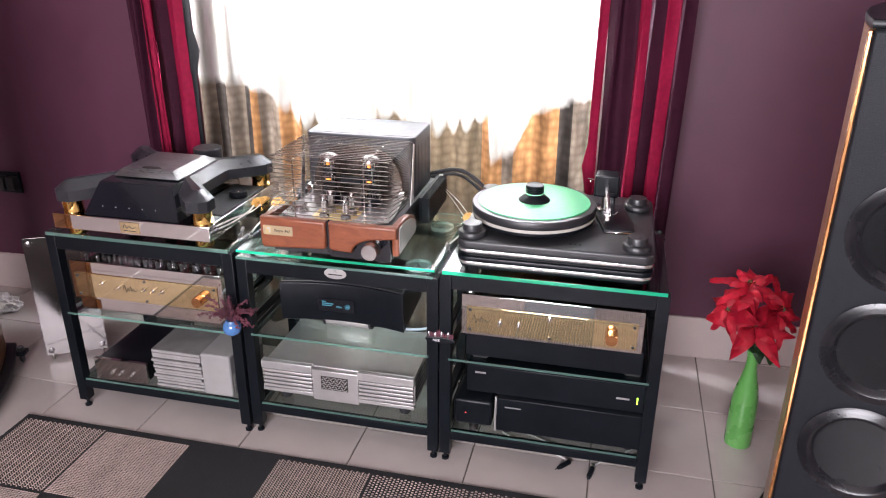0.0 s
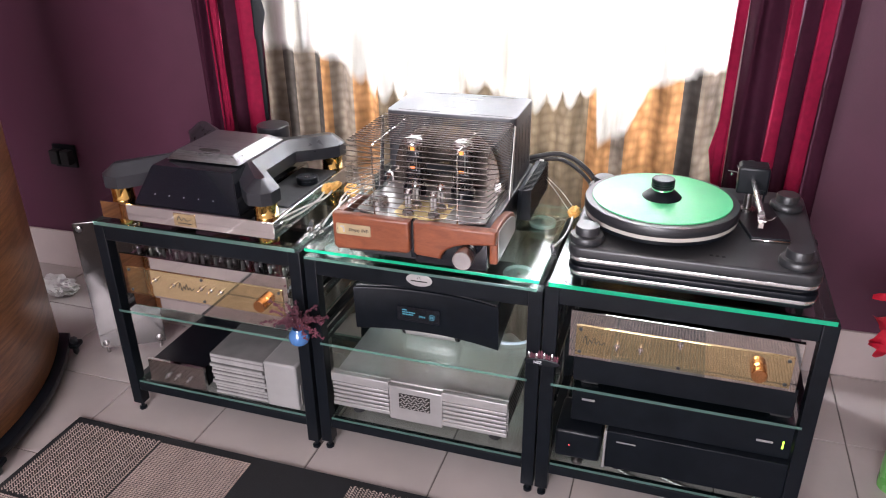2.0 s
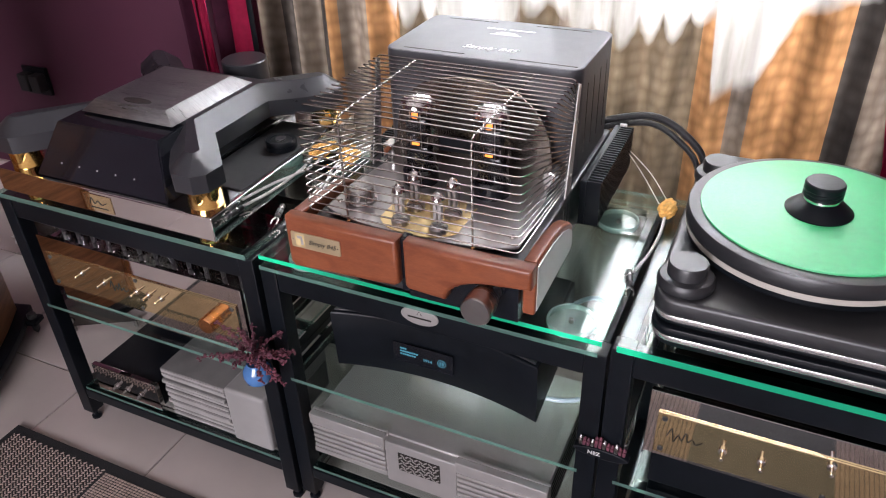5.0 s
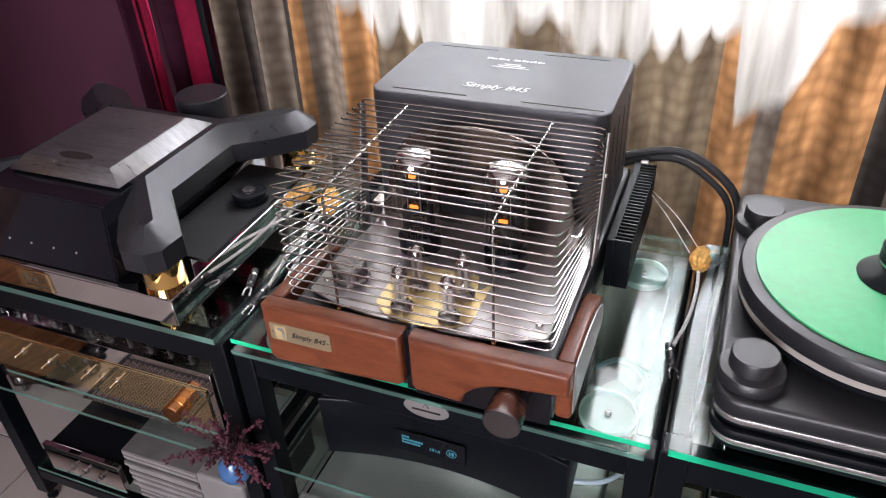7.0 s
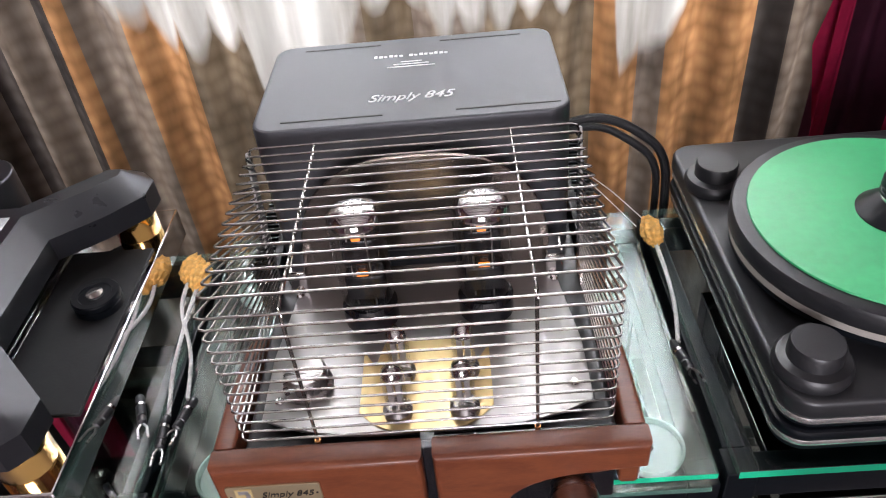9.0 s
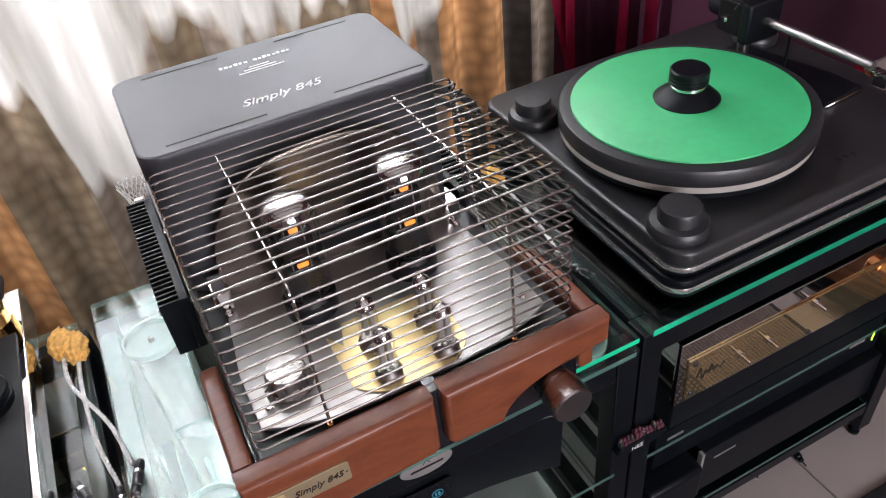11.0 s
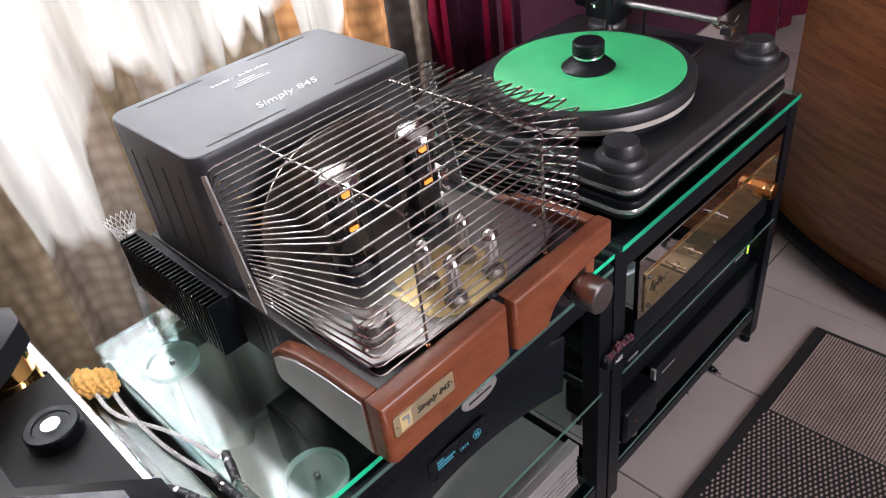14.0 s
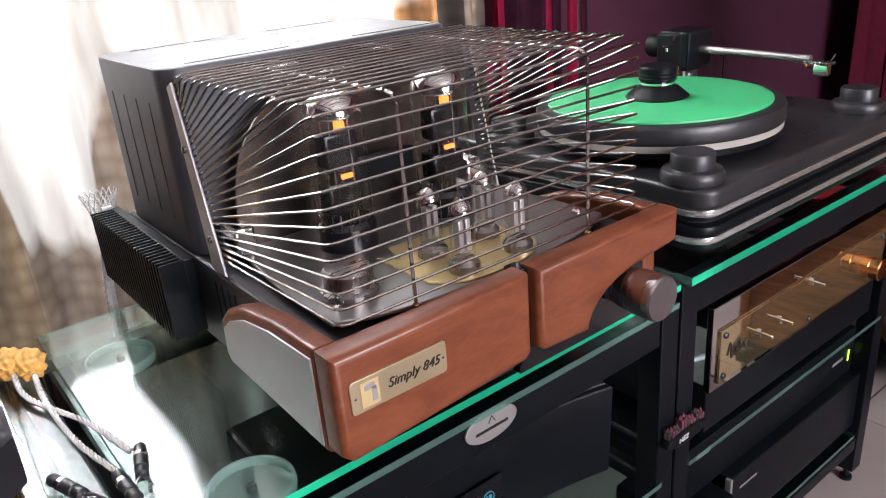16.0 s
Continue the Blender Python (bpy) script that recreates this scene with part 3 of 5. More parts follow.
for y, x0, x1 in ((0.243, -0.135, -0.03), (0.243, 0.045, 0.15), (0.412, -0.13, -0.04), (0.412, 0.03, 0.125)):
    part("vent_slot", box(x0, x1, y - 0.0011, y + 0.0011, 0.9048, 0.9056, 0), M_INKSHADE, cover)
for sx in (-0.1652, 0.1602):
    for k in range(4):
        part("vent_slot", box(sx - 0.0004, sx + 0.0004, 0.272 + 0.037 * k, 0.2742 + 0.037 * k, 0.758, 0.872, 0), M_INKSHADE, cover)
lettering("lettering", "Simply 845", 0.0205, pose(-0.003, 0.278, 0.9053), M_WHITE, cover, shear=0.35)
for k in range(15):
    if k != 6:
        part("print_mark", box(-0.046 + 0.0058 * k, -0.0424 + 0.0058 * k + 0.0008 * (k % 2), 0.3762, 0.3818 - 0.001 * (k % 3), 0.905, 0.9055, 0), M_WHITE, cover)
for k, w in enumerate((0.012, 0.02, 0.027)):
    part("print_line", box(-0.003 - w, -0.003 + w, 0.3612 - 0.006 * k, 0.3630 - 0.006 * k, 0.905, 0.9055, 0), M_WHITE, cover)
# heat sinks
for sx in (-1, 1):
    hs = part("heat_sink", box(sx * 0.176 - 0.005, sx * 0.176 + 0.005, 0.225, 0.452, 0.655, 0.732, 0.001), M_BLACK, amp, "finned black heat sink")
    for k in range(26):
        y = 0.226 + k * 0.0088
        part("fin", box(min(sx * 0.181, sx * 0.204), max(sx * 0.181, sx * 0.204), y, y + 0.0026, 0.655, 0.732, 0), M_BLACK, hs, smooth=False)
    part("end_plate", box(sx * 0.185 - 0.006, sx * 0.185 + 0.006, 0.448, 0.456, 0.66, 0.735, 0.001), M_SILVER, hs)
# deck plate, gold plate, arch
def deck(x0, x1, y0, y1):
    pts = []
    for i in range(25):
        u = i / 24
        pts.append((x0 + (x1 - x0) * u, y0 + 0.026 * (abs(2 * u - 1) ** 3.2)))
    return pts + [(x1, y0 + 0.10), (x1 - 0.012, y1 - 0.03), (x1 - 0.02, y1), (x0 + 0.02, y1), (x0 + 0.012, y1 - 0.03), (x0, y0 + 0.10)]


deckplate = part("deck_plate", prism(deck(-0.152, 0.150, -0.024, 0.2), 0.733, 0.7365, bev=0.0008), M_DECK, amp, "brushed stainless valve deck")
part("gold_plate", prism(deck(-0.062, 0.060, -0.0245, 0.086), 0.7366, 0.7385, bev=0.0006), M_YELLOWPLATE, deckplate, "yellow gold plate under the small valves")
for bx, by in ((-0.138, 0.02), (0.135, 0.02), (-0.138, 0.165), (0.135, 0.165)):
    part("screw", lathe([(0.0045, 0.7366), (0.0045, 0.739), (0.003, 0.741), (0, 0.741)], bx, by, 14), M_CHROME, deckplate)
arch = [(0.134 * math.copysign(abs(math.cos(a)) ** 0.75, math.cos(a)), 0.735 + 0.150 * math.sin(a) ** 0.75) for a in [math.pi * i / 30 for i in range(31)]]
part("arch_plate", prism(arch, -0.002, 0.002, pose(0, 0.196, 0, 90, 0, 0)), M_MIRROR, amp, "smoked arched plate behind the valves")
part("bracket", box(-0.148, -0.128, 0.17, 0.205, 0.737, 0.765, 0.003), M_CHROME, amp)
part("bracket", box(0.126, 0.146, 0.17, 0.205, 0.737, 0.765, 0.003), M_CHROME, amp)
part("handle_bar", box(-0.034, 0.040, 0.148, 0.156, 0.783, 0.806, 0.002), M_BLACK, amp)


def big_valve(x, y):
    v = part("power_valve", lathe([(0.022, 0.757), (0.0265, 0.772), (0.0275, 0.80), (0.0275, 0.855), (0.026, 0.868), (0.020, 0.876), (0.010, 0.879), (0.0, 0.8795)], x, y, 36), M_TUBE, amp, "tall glass power valve with orange glowing heater")
    part("valve_base", lathe([(0.028, 0.737), (0.028, 0.757), (0.024, 0.762), (0.021, 0.762)], x, y, 32), M_BLACKGLOSS, v)
    part("anode", merge(box(x - 0.017, x + 0.017, y - 0.010, y + 0.010, 0.812, 0.843, 0.003), box(x - 0.019, x + 0.019, y - 0.011, y + 0.011, 0.768, 0.799, 0.003), cyl(x, y, 0.798, 0.813, 0.010, 0.001, 20)), M_CONE, v, "dark graphite anode")
    part("getter", lathe([(0.0, 0.878), (0.010, 0.8775), (0.019, 0.8745), (0.0245, 0.8675), (0.0255, 0.861)], x, y, 28), M_CHROME, v)
    part("heater", merge(box(x - 0.005, x + 0.004, y - 0.013, y - 0.007, 0.8445, 0.8535, 0.0015), box(x - 0.006, x + 0.006, y - 0.0140, y - 0.0105, 0.8020, 0.8065, 0.0012)), M_ORANGE, v)
    part("top_plate", cyl(x, y, 0.8545, 0.8560, 0.015, 0.0004, 24), M_SILVER, v)
    for a in range(4):
        part("support_wire", rod([(x + 0.013 * math.cos(a * 1.57 + 0.7), y + 0.013 * math.sin(a * 1.57 + 0.7), z) for z in (0.762, 0.866)], 0.0008), M_STEEL, v)


big_valve(-0.057, 0.128)
big_valve(0.061, 0.129)


def small_valve(x, y):
    v = part("small_valve", lathe([(0.0095, 0.748), (0.0105, 0.752), (0.0105, 0.788), (0.009, 0.795), (0.004, 0.799), (0.002, 0.804), (0, 0.8045)], x, y, 24), M_TUBE, amp, "small clear glass valve")
    part("socket", lathe([(0.0135, 0.7385), (0.0135, 0.745), (0.010, 0.749), (0.008, 0.749)], x, y, 24), M_STEEL, v)
    part("anode", merge(box(x - 0.0062, x - 0.0012, y - 0.004, y + 0.004, 0.755, 0.783, 0.001), box(x + 0.0012, x + 0.0062, y - 0.004, y + 0.004, 0.755, 0.783, 0.001)), M_SILVER, v)
    part("getter", lathe([(0.0, 0.8), (0.0035, 0.7985), (0.008, 0.7945), (0.0095, 0.789)], x, y, 20), M_CHROME, v)


for x, y in ((-0.026, -0.002), (0.034, -0.003), (-0.024, 0.043), (0.036, 0.042)):
    small_valve(x, y)
part("selector_knob", lathe([(0.024, 0.737), (0.024, 0.741), (0.0205, 0.743), (0.0205, 0.756), (0.018, 0.759), (0, 0.7595)], -0.113, 0.038, 36), M_STEEL, amp)
# cage
def strip_at(u):
    return Vector((0, 0.205 - 0.030 * u, 0.890 - 0.152 * u))


cage = part("cage", merge(box(-0.096, -0.0955, 0.19, 0.1905, 0.897, 0.8975, 0)), M_ROD, amp, "bent stainless wire cage over the valves")
NT, NF = 15, 13
ends = [(0.200 - 0.230 * k / NT, 0.903) for k in range(NT)] + [(-0.031, 0.897 - 0.148 * k / (NF - 1)) for k in range(NF)]
for k, (y, z) in enumerate(ends):
    s = strip_at(0.02 + 0.96 * k / (len(ends) - 1))
    pts = []
    hw = 0.162
    q = 0.007
    y0 = min(y, s.y)
    p_strip, p_front = Vector((0, s.y, s.z)), Vector((0, y, z))
    d = (p_strip - p_front)
    d = d.normalized() * min(q, d.length * 0.45)
    for sx in (-1, 1):
        seq = [Vector((sx * (hw - 0.001), s.y, s.z)), Vector((sx * hw, y, z)) + d, Vector((sx * (hw - 0.002), y, z)) + d * 0.3, Vector((sx * (hw - q), y, z))]
        pts += seq if sx < 0 else seq[::-1]
    part("wire", rod(pts, 0.00114, 6), M_ROD, cage)
for x in (-0.096, 0.096):
    part("support_wire", rod([(x, 0.204, 0.9), (x, -0.018, 0.9), (x, -0.0255, 0.898), (x, -0.0285, 0.892), (x, -0.0285, 0.735)], 0.0016, 8), M_ROD, cage)
    part("ferrule", cyl(x, -0.0285, 0.727, 0.742, 0.003, 0.0005, 10), M_COPPER, cage)
for sx in (-1, 1):
    plate = prism([(0.202, 0.897), (0.213, 0.892), (0.192, 0.728), (0.164, 0.728)], -0.0012, 0.0012, Matrix.Translation((sx * 0.1645, 0, 0)) @ Matrix(((0, 0, 1, 0), (1, 0, 0, 0), (0, 1, 0, 0), (0, 0, 0, 1))), bev=0.0004)
    st = part("side_strip", plate, M_STRIP, cage)
    for u in (0.33, 0.86):
        p = strip_at(u)
        part("screw", lathe([(0.0035, 0), (0.0035, 0.002), (0.002, 0.003), (0, 0.003)], 0, 0, 12, Matrix.Translation((sx * 0.1655, p.y + 0.004, p.z)) @ pose(0, 0, 0, 0, 90 * sx, 0)), M_STEEL, st)
# wooden front: two halves, the right one cut away over the knob
def front_half(outline, name="front_panel"):
    bm = prism(outline, -0.013, 0.013, pose(0, -0.045, 0, 90, 0, 0), bev=0.006, seg=4)
    return part(name, bm, M_MAHOG, amp, "rounded mahogany front panel")


front_half([(-0.188, 0.666), (-0.180, 0.658), (-0.012, 0.667), (-0.005, 0.673), (-0.005, 0.744), (-0.188, 0.744)])
cut = [(0.004, 0.744), (0.004, 0.673), (0.010, 0.667), (0.066, 0.664)]
cut += [(0.066 + 0.080 * (1 - math.cos(a)), 0.664 + 0.043 * math.sin(a)) for a in [math.pi / 2 * i / 8 for i in range(1, 9)]]
cut += [(0.150, 0.708), (0.188, 0.712), (0.189, 0.744)]
front_half(cut)
part("centre_gap", box(-0.006, 0.006, -0.045, -0.028, 0.655, 0.742, 0), M_BLACKGLOSS, amp)
part("lower_front", box(0.0, 0.165, -0.036, -0.026, 0.640, 0.735, 0.001), M_BLACKGLOSS, amp)
for sx in (-1, 1):
    side = [(-0.034, 0.744), (0.03, 0.742), (0.085, 0.733), (0.118, 0.720), (0.134, 0.706), (0.136, 0.672), (0.13, 0.664), (-0.034, 0.658)]
    bm = prism(side, -0.0095, 0.0095, Matrix.Translation((sx * 0.1785, 0, 0)) @ Matrix(((0, 0, 1, 0), (1, 0, 0, 0), (0, 1, 0, 0), (0, 0, 0, 1))), bev=0.004, seg=3)
    cheek = part("side_cheek", bm, M_MAHOG, amp, "rounded mahogany side cheek")
    inlay = [(-0.030, 0.735), (0.03, 0.733), (0.080, 0.725), (0.112, 0.712), (0.128, 0.700), (0.130, 0.676), (0.124, 0.669), (-0.030, 0.663)]
    part("side_plate", prism(inlay, -0.001, 0.001, Matrix.Translation((sx * 0.1884, 0, 0)) @ Matrix(((0, 0, 1, 0), (1, 0, 0, 0), (0, 1, 0, 0), (0, 0, 0, 1))), bev=0.0006), M_SILVER, cheek, "satin metal side plate")
badge = part("name_plate", prism(rounded(-0.178, -0.095, 0.697, 0.723, 0.003, 3), -0.001, 0.001, pose(0, -0.0588, 0, 90, 0, 0), bev=0.0004), M_PLATE, amp, "small pale brass name plate")
lettering("lettering", "Simply 845", 0.0105, pose(-0.125, -0.0602, 0.710, 90, 0, 0), M_INKSHADE, badge, shear=0.3)
part("logo_block", box(-0.170, -0.155, -0.0603, -0.0598, 0.700, 0.720, 0), M_GOLDPAINT, badge)
part("logo_mark", merge(box(-0.167, -0.158, -0.0606, -0.0602, 0.713, 0.718, 0), box(-0.161, -0.157, -0.0606, -0.0602, 0.703, 0.714, 0)), M_SILVER, badge)
for bx in (-0.1745, -0.0985):
    part("screw", lathe([(0.0012, 0), (0.0012, 0.0004), (0, 0.0006)], 0, 0, 10, pose(bx, -0.0598, 0.710, 90, 0, 0)), M_CHROME, badge)
knob = part("volume_knob", lathe([(0.017, 0), (0.018, 0.006), (0.0215, 0.03), (0.0215, 0.052), (0.020, 0.054), (0, 0.054)], 0, 0, 40, pose(0.124, -0.036, 0.684, 90, 0, 0)), M_STEEL, amp, "round brushed metal volume knob")

# ---- turntable ----
tt = thing("turntable", 0.588, 0.228, 0.618, "black turntable with bright banded plinth, green platter mat and clamp", "turntable", moved=(-0.008, 0.004, 0))
for x in (0.395, 0.785):
    for y in (0.055, 0.40):
        part("foot", lathe([(0.026, 0.618), (0.03, 0.621), (0.03, 0.626), (0.026, 0.630)], x, y, 28), M_RUBBER, tt)
X0, X1, Y0, Y1 = 0.338, 0.840, -0.002, 0.452
lower = part("lower_plinth", prism(rounded(X0 + 0.006, X1 - 0.006, Y0 + 0.006, Y1 - 0.006, 0.028), 0.6285, 0.638, bev=0.002), M_BLACK, tt)
part("bright_band", prism(rounded(X0 + 0.003, X1 - 0.003, Y0 + 0.003, Y1 - 0.003, 0.029), 0.6382, 0.6465, bev=0.001), M_BAND, lower, "bright metal band")
part("lower_deck", prism(rounded(X0 + 0.001, X1 - 0.001, Y0 + 0.001, Y1 - 0.001, 0.03), 0.6467, 0.661, bev=0.004), M_BLACK, lower)
part("spacer", prism(rounded(X0 + 0.012, X1 - 0.012, Y0 + 0.012, Y1 - 0.012, 0.03), 0.661, 0.6675, bev=0), M_RUBBER, lower)
upper = part("upper_plinth", prism(rounded(X0, X1, Y0, Y1, 0.03), 0.681, 0.706, bev=0.006, seg=4), M_GUNMETAL, tt, "satin black plinth top")
part("lower_skin", prism(rounded(X0 + 0.003, X1 - 0.003, Y0 + 0.003, Y1 - 0.003, 0.03), 0.6677, 0.6725, bev=0.001), M_BLACK, upper)
part("bright_band", prism(rounded(X0 + 0.002, X1 - 0.002, Y0 + 0.002, Y1 - 0.002, 0.029), 0.6727, 0.6808, bev=0.001), M_BAND, upper, "bright metal band")
for x, y in ((0.373, 0.043), (0.371, 0.352), (0.793, 0.046), (0.794, 0.352)):
    t = part("tower", lathe([(0.036, 0.706), (0.037, 0.709), (0.037, 0.716), (0.034, 0.7205), (0.027, 0.722), (0.0255, 0.7225), (0.0255, 0.738), (0.024, 0.7405), (0, 0.741)], x, y, 40), M_GUNMETAL, tt, "stepped black corner tower")
PX, PY = 0.514, 0.199
platter = part("platter", lathe([(0.150, 0.717), (0.165, 0.7172), (0.1655, 0.7175), (0.1655, 0.7245), (0.166, 0.7247), (0.1665, 0.7345)], PX, PY, 96), M_BLACK, tt)
part("cream_band", lathe([(0.1672, 0.726), (0.1672, 0.7345), (0.160, 0.7347), (0.160, 0.7257)], PX, PY, 96), M_CREAM, platter, "pale band round the platter")
part("upper_platter", lathe([(0.160, 0.7348), (0.1680, 0.7349), (0.1690, 0.7365), (0.1690, 0.7535), (0.167, 0.757), (0.160, 0.7582), (0, 0.7584)], PX, PY, 96), M_GUNMETAL, platter)
part("platter_mat", lathe([(0.1520, 0.7585), (0.1525, 0.7592), (0.1520, 0.7612), (0.1505, 0.7618), (0, 0.7619)], PX, PY, 96), M_GREENFELT, platter, "bright green woven rubber mat")
part("bearing", cyl(PX, PY, 0.706, 0.7175, 0.05), M_BLACK, tt)
clamp = part("clamp", lathe([(0.043, 0.7620), (0.0435, 0.7635), (0.030, 0.7755), (0.0225, 0.779), (0.0225, 0.784), (0.0255, 0.786), (0.0255, 0.789), (0.0245, 0.790), (0.0255, 0.791), (0.0255, 0.794),
                            (0.0245, 0.795), (0.0255, 0.796), (0.0255, 0.803), (0.0235, 0.8055), (0, 0.806)], PX, PY, 56), M_BLACK, tt, "black record clamp with a ribbed grip")
part("ring", lathe([(0.0228, 0.7795), (0.0232, 0.780), (0.0232, 0.783), (0.0228, 0.7835)], PX, PY, 40), M_CHROME, clamp)
board = part("armboard", prism([(0.668, 0.345), (0.672, 0.29), (0.708, 0.135), (0.786, 0.140), (0.786, 0.190), (0.755, 0.345)], 0.7065, 0.716, bev=0.0015), M_BLACK, tt, "black tonearm board with bright front edge")
part("bright_edge", prism([(0.7085, 0.1345), (0.7855, 0.1395), (0.7857, 0.1375), (0.7087, 0.1325)], 0.7062, 0.7125, bev=0), M_CHROME, board)
M_GREYARM = mat("grey_arm_metal", (0.34, 0.33, 0.33), 0.25, metal=0.8, var=0.05, scale=40, bump=0.02)
arm = part("tonearm", rod(smooth_path([(0.703, 0.285, 0.796), (0.708, 0.20, 0.794), (0.714, 0.085, 0.790)], 6), 0.0062, 14), M_GREYARM, tt, "straight silver tonearm on its rest")
part("pillar", lathe([(0.020, 0.716), (0.020, 0.721), (0.009, 0.723), (0.009, 0.78)], 0.703, 0.29, 28), M_STEEL, tt)
part("bearing_block", merge(box(0.671, 0.738, 0.258, 0.276, 0.764, 0.826, 0.005), box(0.680, 0.732, 0.302, 0.318, 0.770, 0.820, 0.004), box(0.673, 0.690, 0.262, 0.320, 0.771, 0.822, 0.004), box(0.676, 0.736, 0.270, 0.316, 0.808, 0.8255, 0.004)), M_BLACK, tt, "black bearing block")
part("counterweight", lathe([(0.018, 0), (0.019, 0.002), (0.019, 0.024), (0.018, 0.026)], 0, 0, 32, pose(0.701, 0.350, 0.797, 90, 0, 0)), M_BLACK, tt)
part("counterweight_shaft", rod([(0.7025, 0.30, 0.797), (0.701, 0.352, 0.797)], 0.004, 10), M_STEEL, tt)
part("bias_rod", rod([(0.676, 0.290, 0.803), (0.650, 0.290, 0.806)], 0.0012), M_STEEL, tt)
part("bias_weight", cyl(0.660, 0.290, 0.796, 0.802, 0.003, 0.0008, 12), M_CHROME, tt)
part("finger_post", rod([(0.672, 0.287, 0.812), (0.668, 0.278, 0.824)], 0.0012), M_STEEL, tt)
rest = part("arm_rest", rod([(0.728, 0.23, 0.716), (0.728, 0.23, 0.786), (0.712, 0.226, 0.787)], 0.0022, 8), M_BLACK, tt)
head = part("headshell", prism([(0.706, 0.055), (0.722, 0.053), (0.7215, 0.092), (0.707, 0.092)], 0.784, 0.788, bev=0.001), M_STEEL, tt)
part("cartridge", box(0.7085, 0.7195, 0.057, 0.078, 0.769, 0.784, 0.0012), M_CHROME, head)
part("finger_lift", rod(smooth_path([(0.721, 0.065, 0.786), (0.731, 0.064, 0.787), (0.738, 0.062, 0.795)], 4), 0.0009), M_STEEL, head)
for k in range(3):
    part("lead", rod(smooth_path([(0.7095 + 0.003 * k, 0.079, 0.778), (0.709 + 0.003 * k, 0.088, 0.780), (0.7105 + 0.003 * k, 0.092, 0.787)], 4), 0.0006), M_COPPER, head)
part("plinth_print", merge(*[box(0.625 + 0.012 * k, 0.632 + 0.012 * k, 0.035, 0.042, 0.7058, 0.7064, 0) for k in range(3)]), M_RUBBER, upper)

# ---- disc player ----
cd = thing("disc_player", -0.597, 0.193, 0.618, "black faceted disc player on a mirror-polished base with gold pillars", "disc player", moved=(-0.008, 0.004, 0))
base = part("base", box(-0.846, -0.349, -0.033, 0.419, 0.641, 0.686, 0.002), M_CHROME, cd, "mirror-polished metal base")
for x in (-0.80, -0.392):
    for y in (0.01, 0.375):
        part("foot", lathe([(0.026, 0.618), (0.027, 0.620), (0.027, 0.637), (0.024, 0.641)], x, y, 36), M_GOLD, cd, "gold-plated foot")
for x in (-0.802, -0.388):
    for y in (0.006, 0.372):
        part("pillar", lathe([(0.0275, 0.686), (0.0285, 0.688), (0.0285, 0.712), (0.029, 0.713), (0.029, 0.7225)], x, y, 40), M_GOLD, cd, "gold-plated pillar")
# plan of the upper body: four arms meeting in a wide middle
half = [(0.10, -0.125), (0.166, -0.205), (0.185, -0.222), (0.222, -0.222), (0.240, -0.205), (0.242, -0.165), (0.150, -0.07), (0.150, 0.085), (0.205, 0.125), (0.243, 0.165), (0.245, 0.20), (0.225, 0.222), (0.185, 0.222), (0.10, 0.15)]
outline = [(-0.597 + x, 0.19 + y) for x, y in half] + [(-0.597 - x, 0.19 + y) for x, y in half[::-1]]


def faceted(pts, z0, z1, z2, inset):
    """A plate with straight sides to z1 and a wide flat chamfer up to z2."""
    bm = bmesh.new()
    n = len(pts)
    cen = Vector((sum(p[0] for p in pts) / n, sum(p[1] for p in pts) / n))
    inner = []
    for i in range(n):
        a, b, c = Vector(pts[i - 1]), Vector(pts[i]), Vector(pts[(i + 1) % n])
        d1, d2 = (b - a).normalized(), (c - b).normalized()
        n1, n2 = Vector((-d1.y, d1.x)), Vector((-d2.y, d2.x))
        s = (n1 + n2)
        s = s / max(s.length_squared / 2, 0.6)
        inner.append(b + s * inset)
    rings = [[bm.verts.new((p[0], p[1], z)) for p in q] for q, z in ((pts, z0), (pts, z1), (inner, z2))]
    for a, b in zip(rings, rings[1:]):
        for i in range(n):
            j = (i + 1) % n
            bm.faces.new((a[i], a[j], b[j], b[i]))
    bm.faces.new(rings[0][::-1]), bm.faces.new(rings[-1])
    bmesh.ops.recalc_face_normals(bm, faces=bm.faces)
    bmesh.ops.triangulate(bm, faces=[f for f in bm.faces if len(f.verts) > 4])
    return bm


M_CDBODY = mat("graphite_lacquer", (0.030, 0.031, 0.036), 0.30, spec=0.7, metal=0.35, var=0.06, scale=40, bump=0.04, bscale=500)
part("body", faceted(outline, 0.7225, 0.754, 0.780, 0.030), M_CDBODY, cd, "faceted graphite four-armed body")
part("lower_body", box(-0.725, -0.470, 0.035, 0.385, 0.686, 0.735, 0.004), M_BLACKGLOSS, cd)
lidm = bmesh.new()
q = [[lidm.verts.new(p) for p in r] for r in (
    [(-0.698, 0.066, 0.7795), (-0.489, 0.066, 0.7795), (-0.489, 0.292, 0.7795), (-0.698, 0.292, 0.7795)],
    [(-0.675, 0.084, 0.800), (-0.514, 0.084, 0.800), (-0.514, 0.262, 0.800), (-0.675, 0.262, 0.800)])]
for i in range(4):
    lidm.faces.new((q[0][i], q[0][(i + 1) % 4], q[1][(i + 1) % 4], q[1][i]))
lidm.faces.new(q[0][::-1]), lidm.faces.new(q[1])
bmesh.ops.bevel(lidm, geom=lidm.edges[:], offset=0.0008, segments=1, affect="EDGES")
lid = part("lid", lidm, mat("brushed_graphite", (0.30, 0.30, 0.31), 0.30, metal=0.9, var=0.14, scale=60, bump=0.2, stretch=(1.0, 9, 1)), cd, "brushed metal sliding lid")
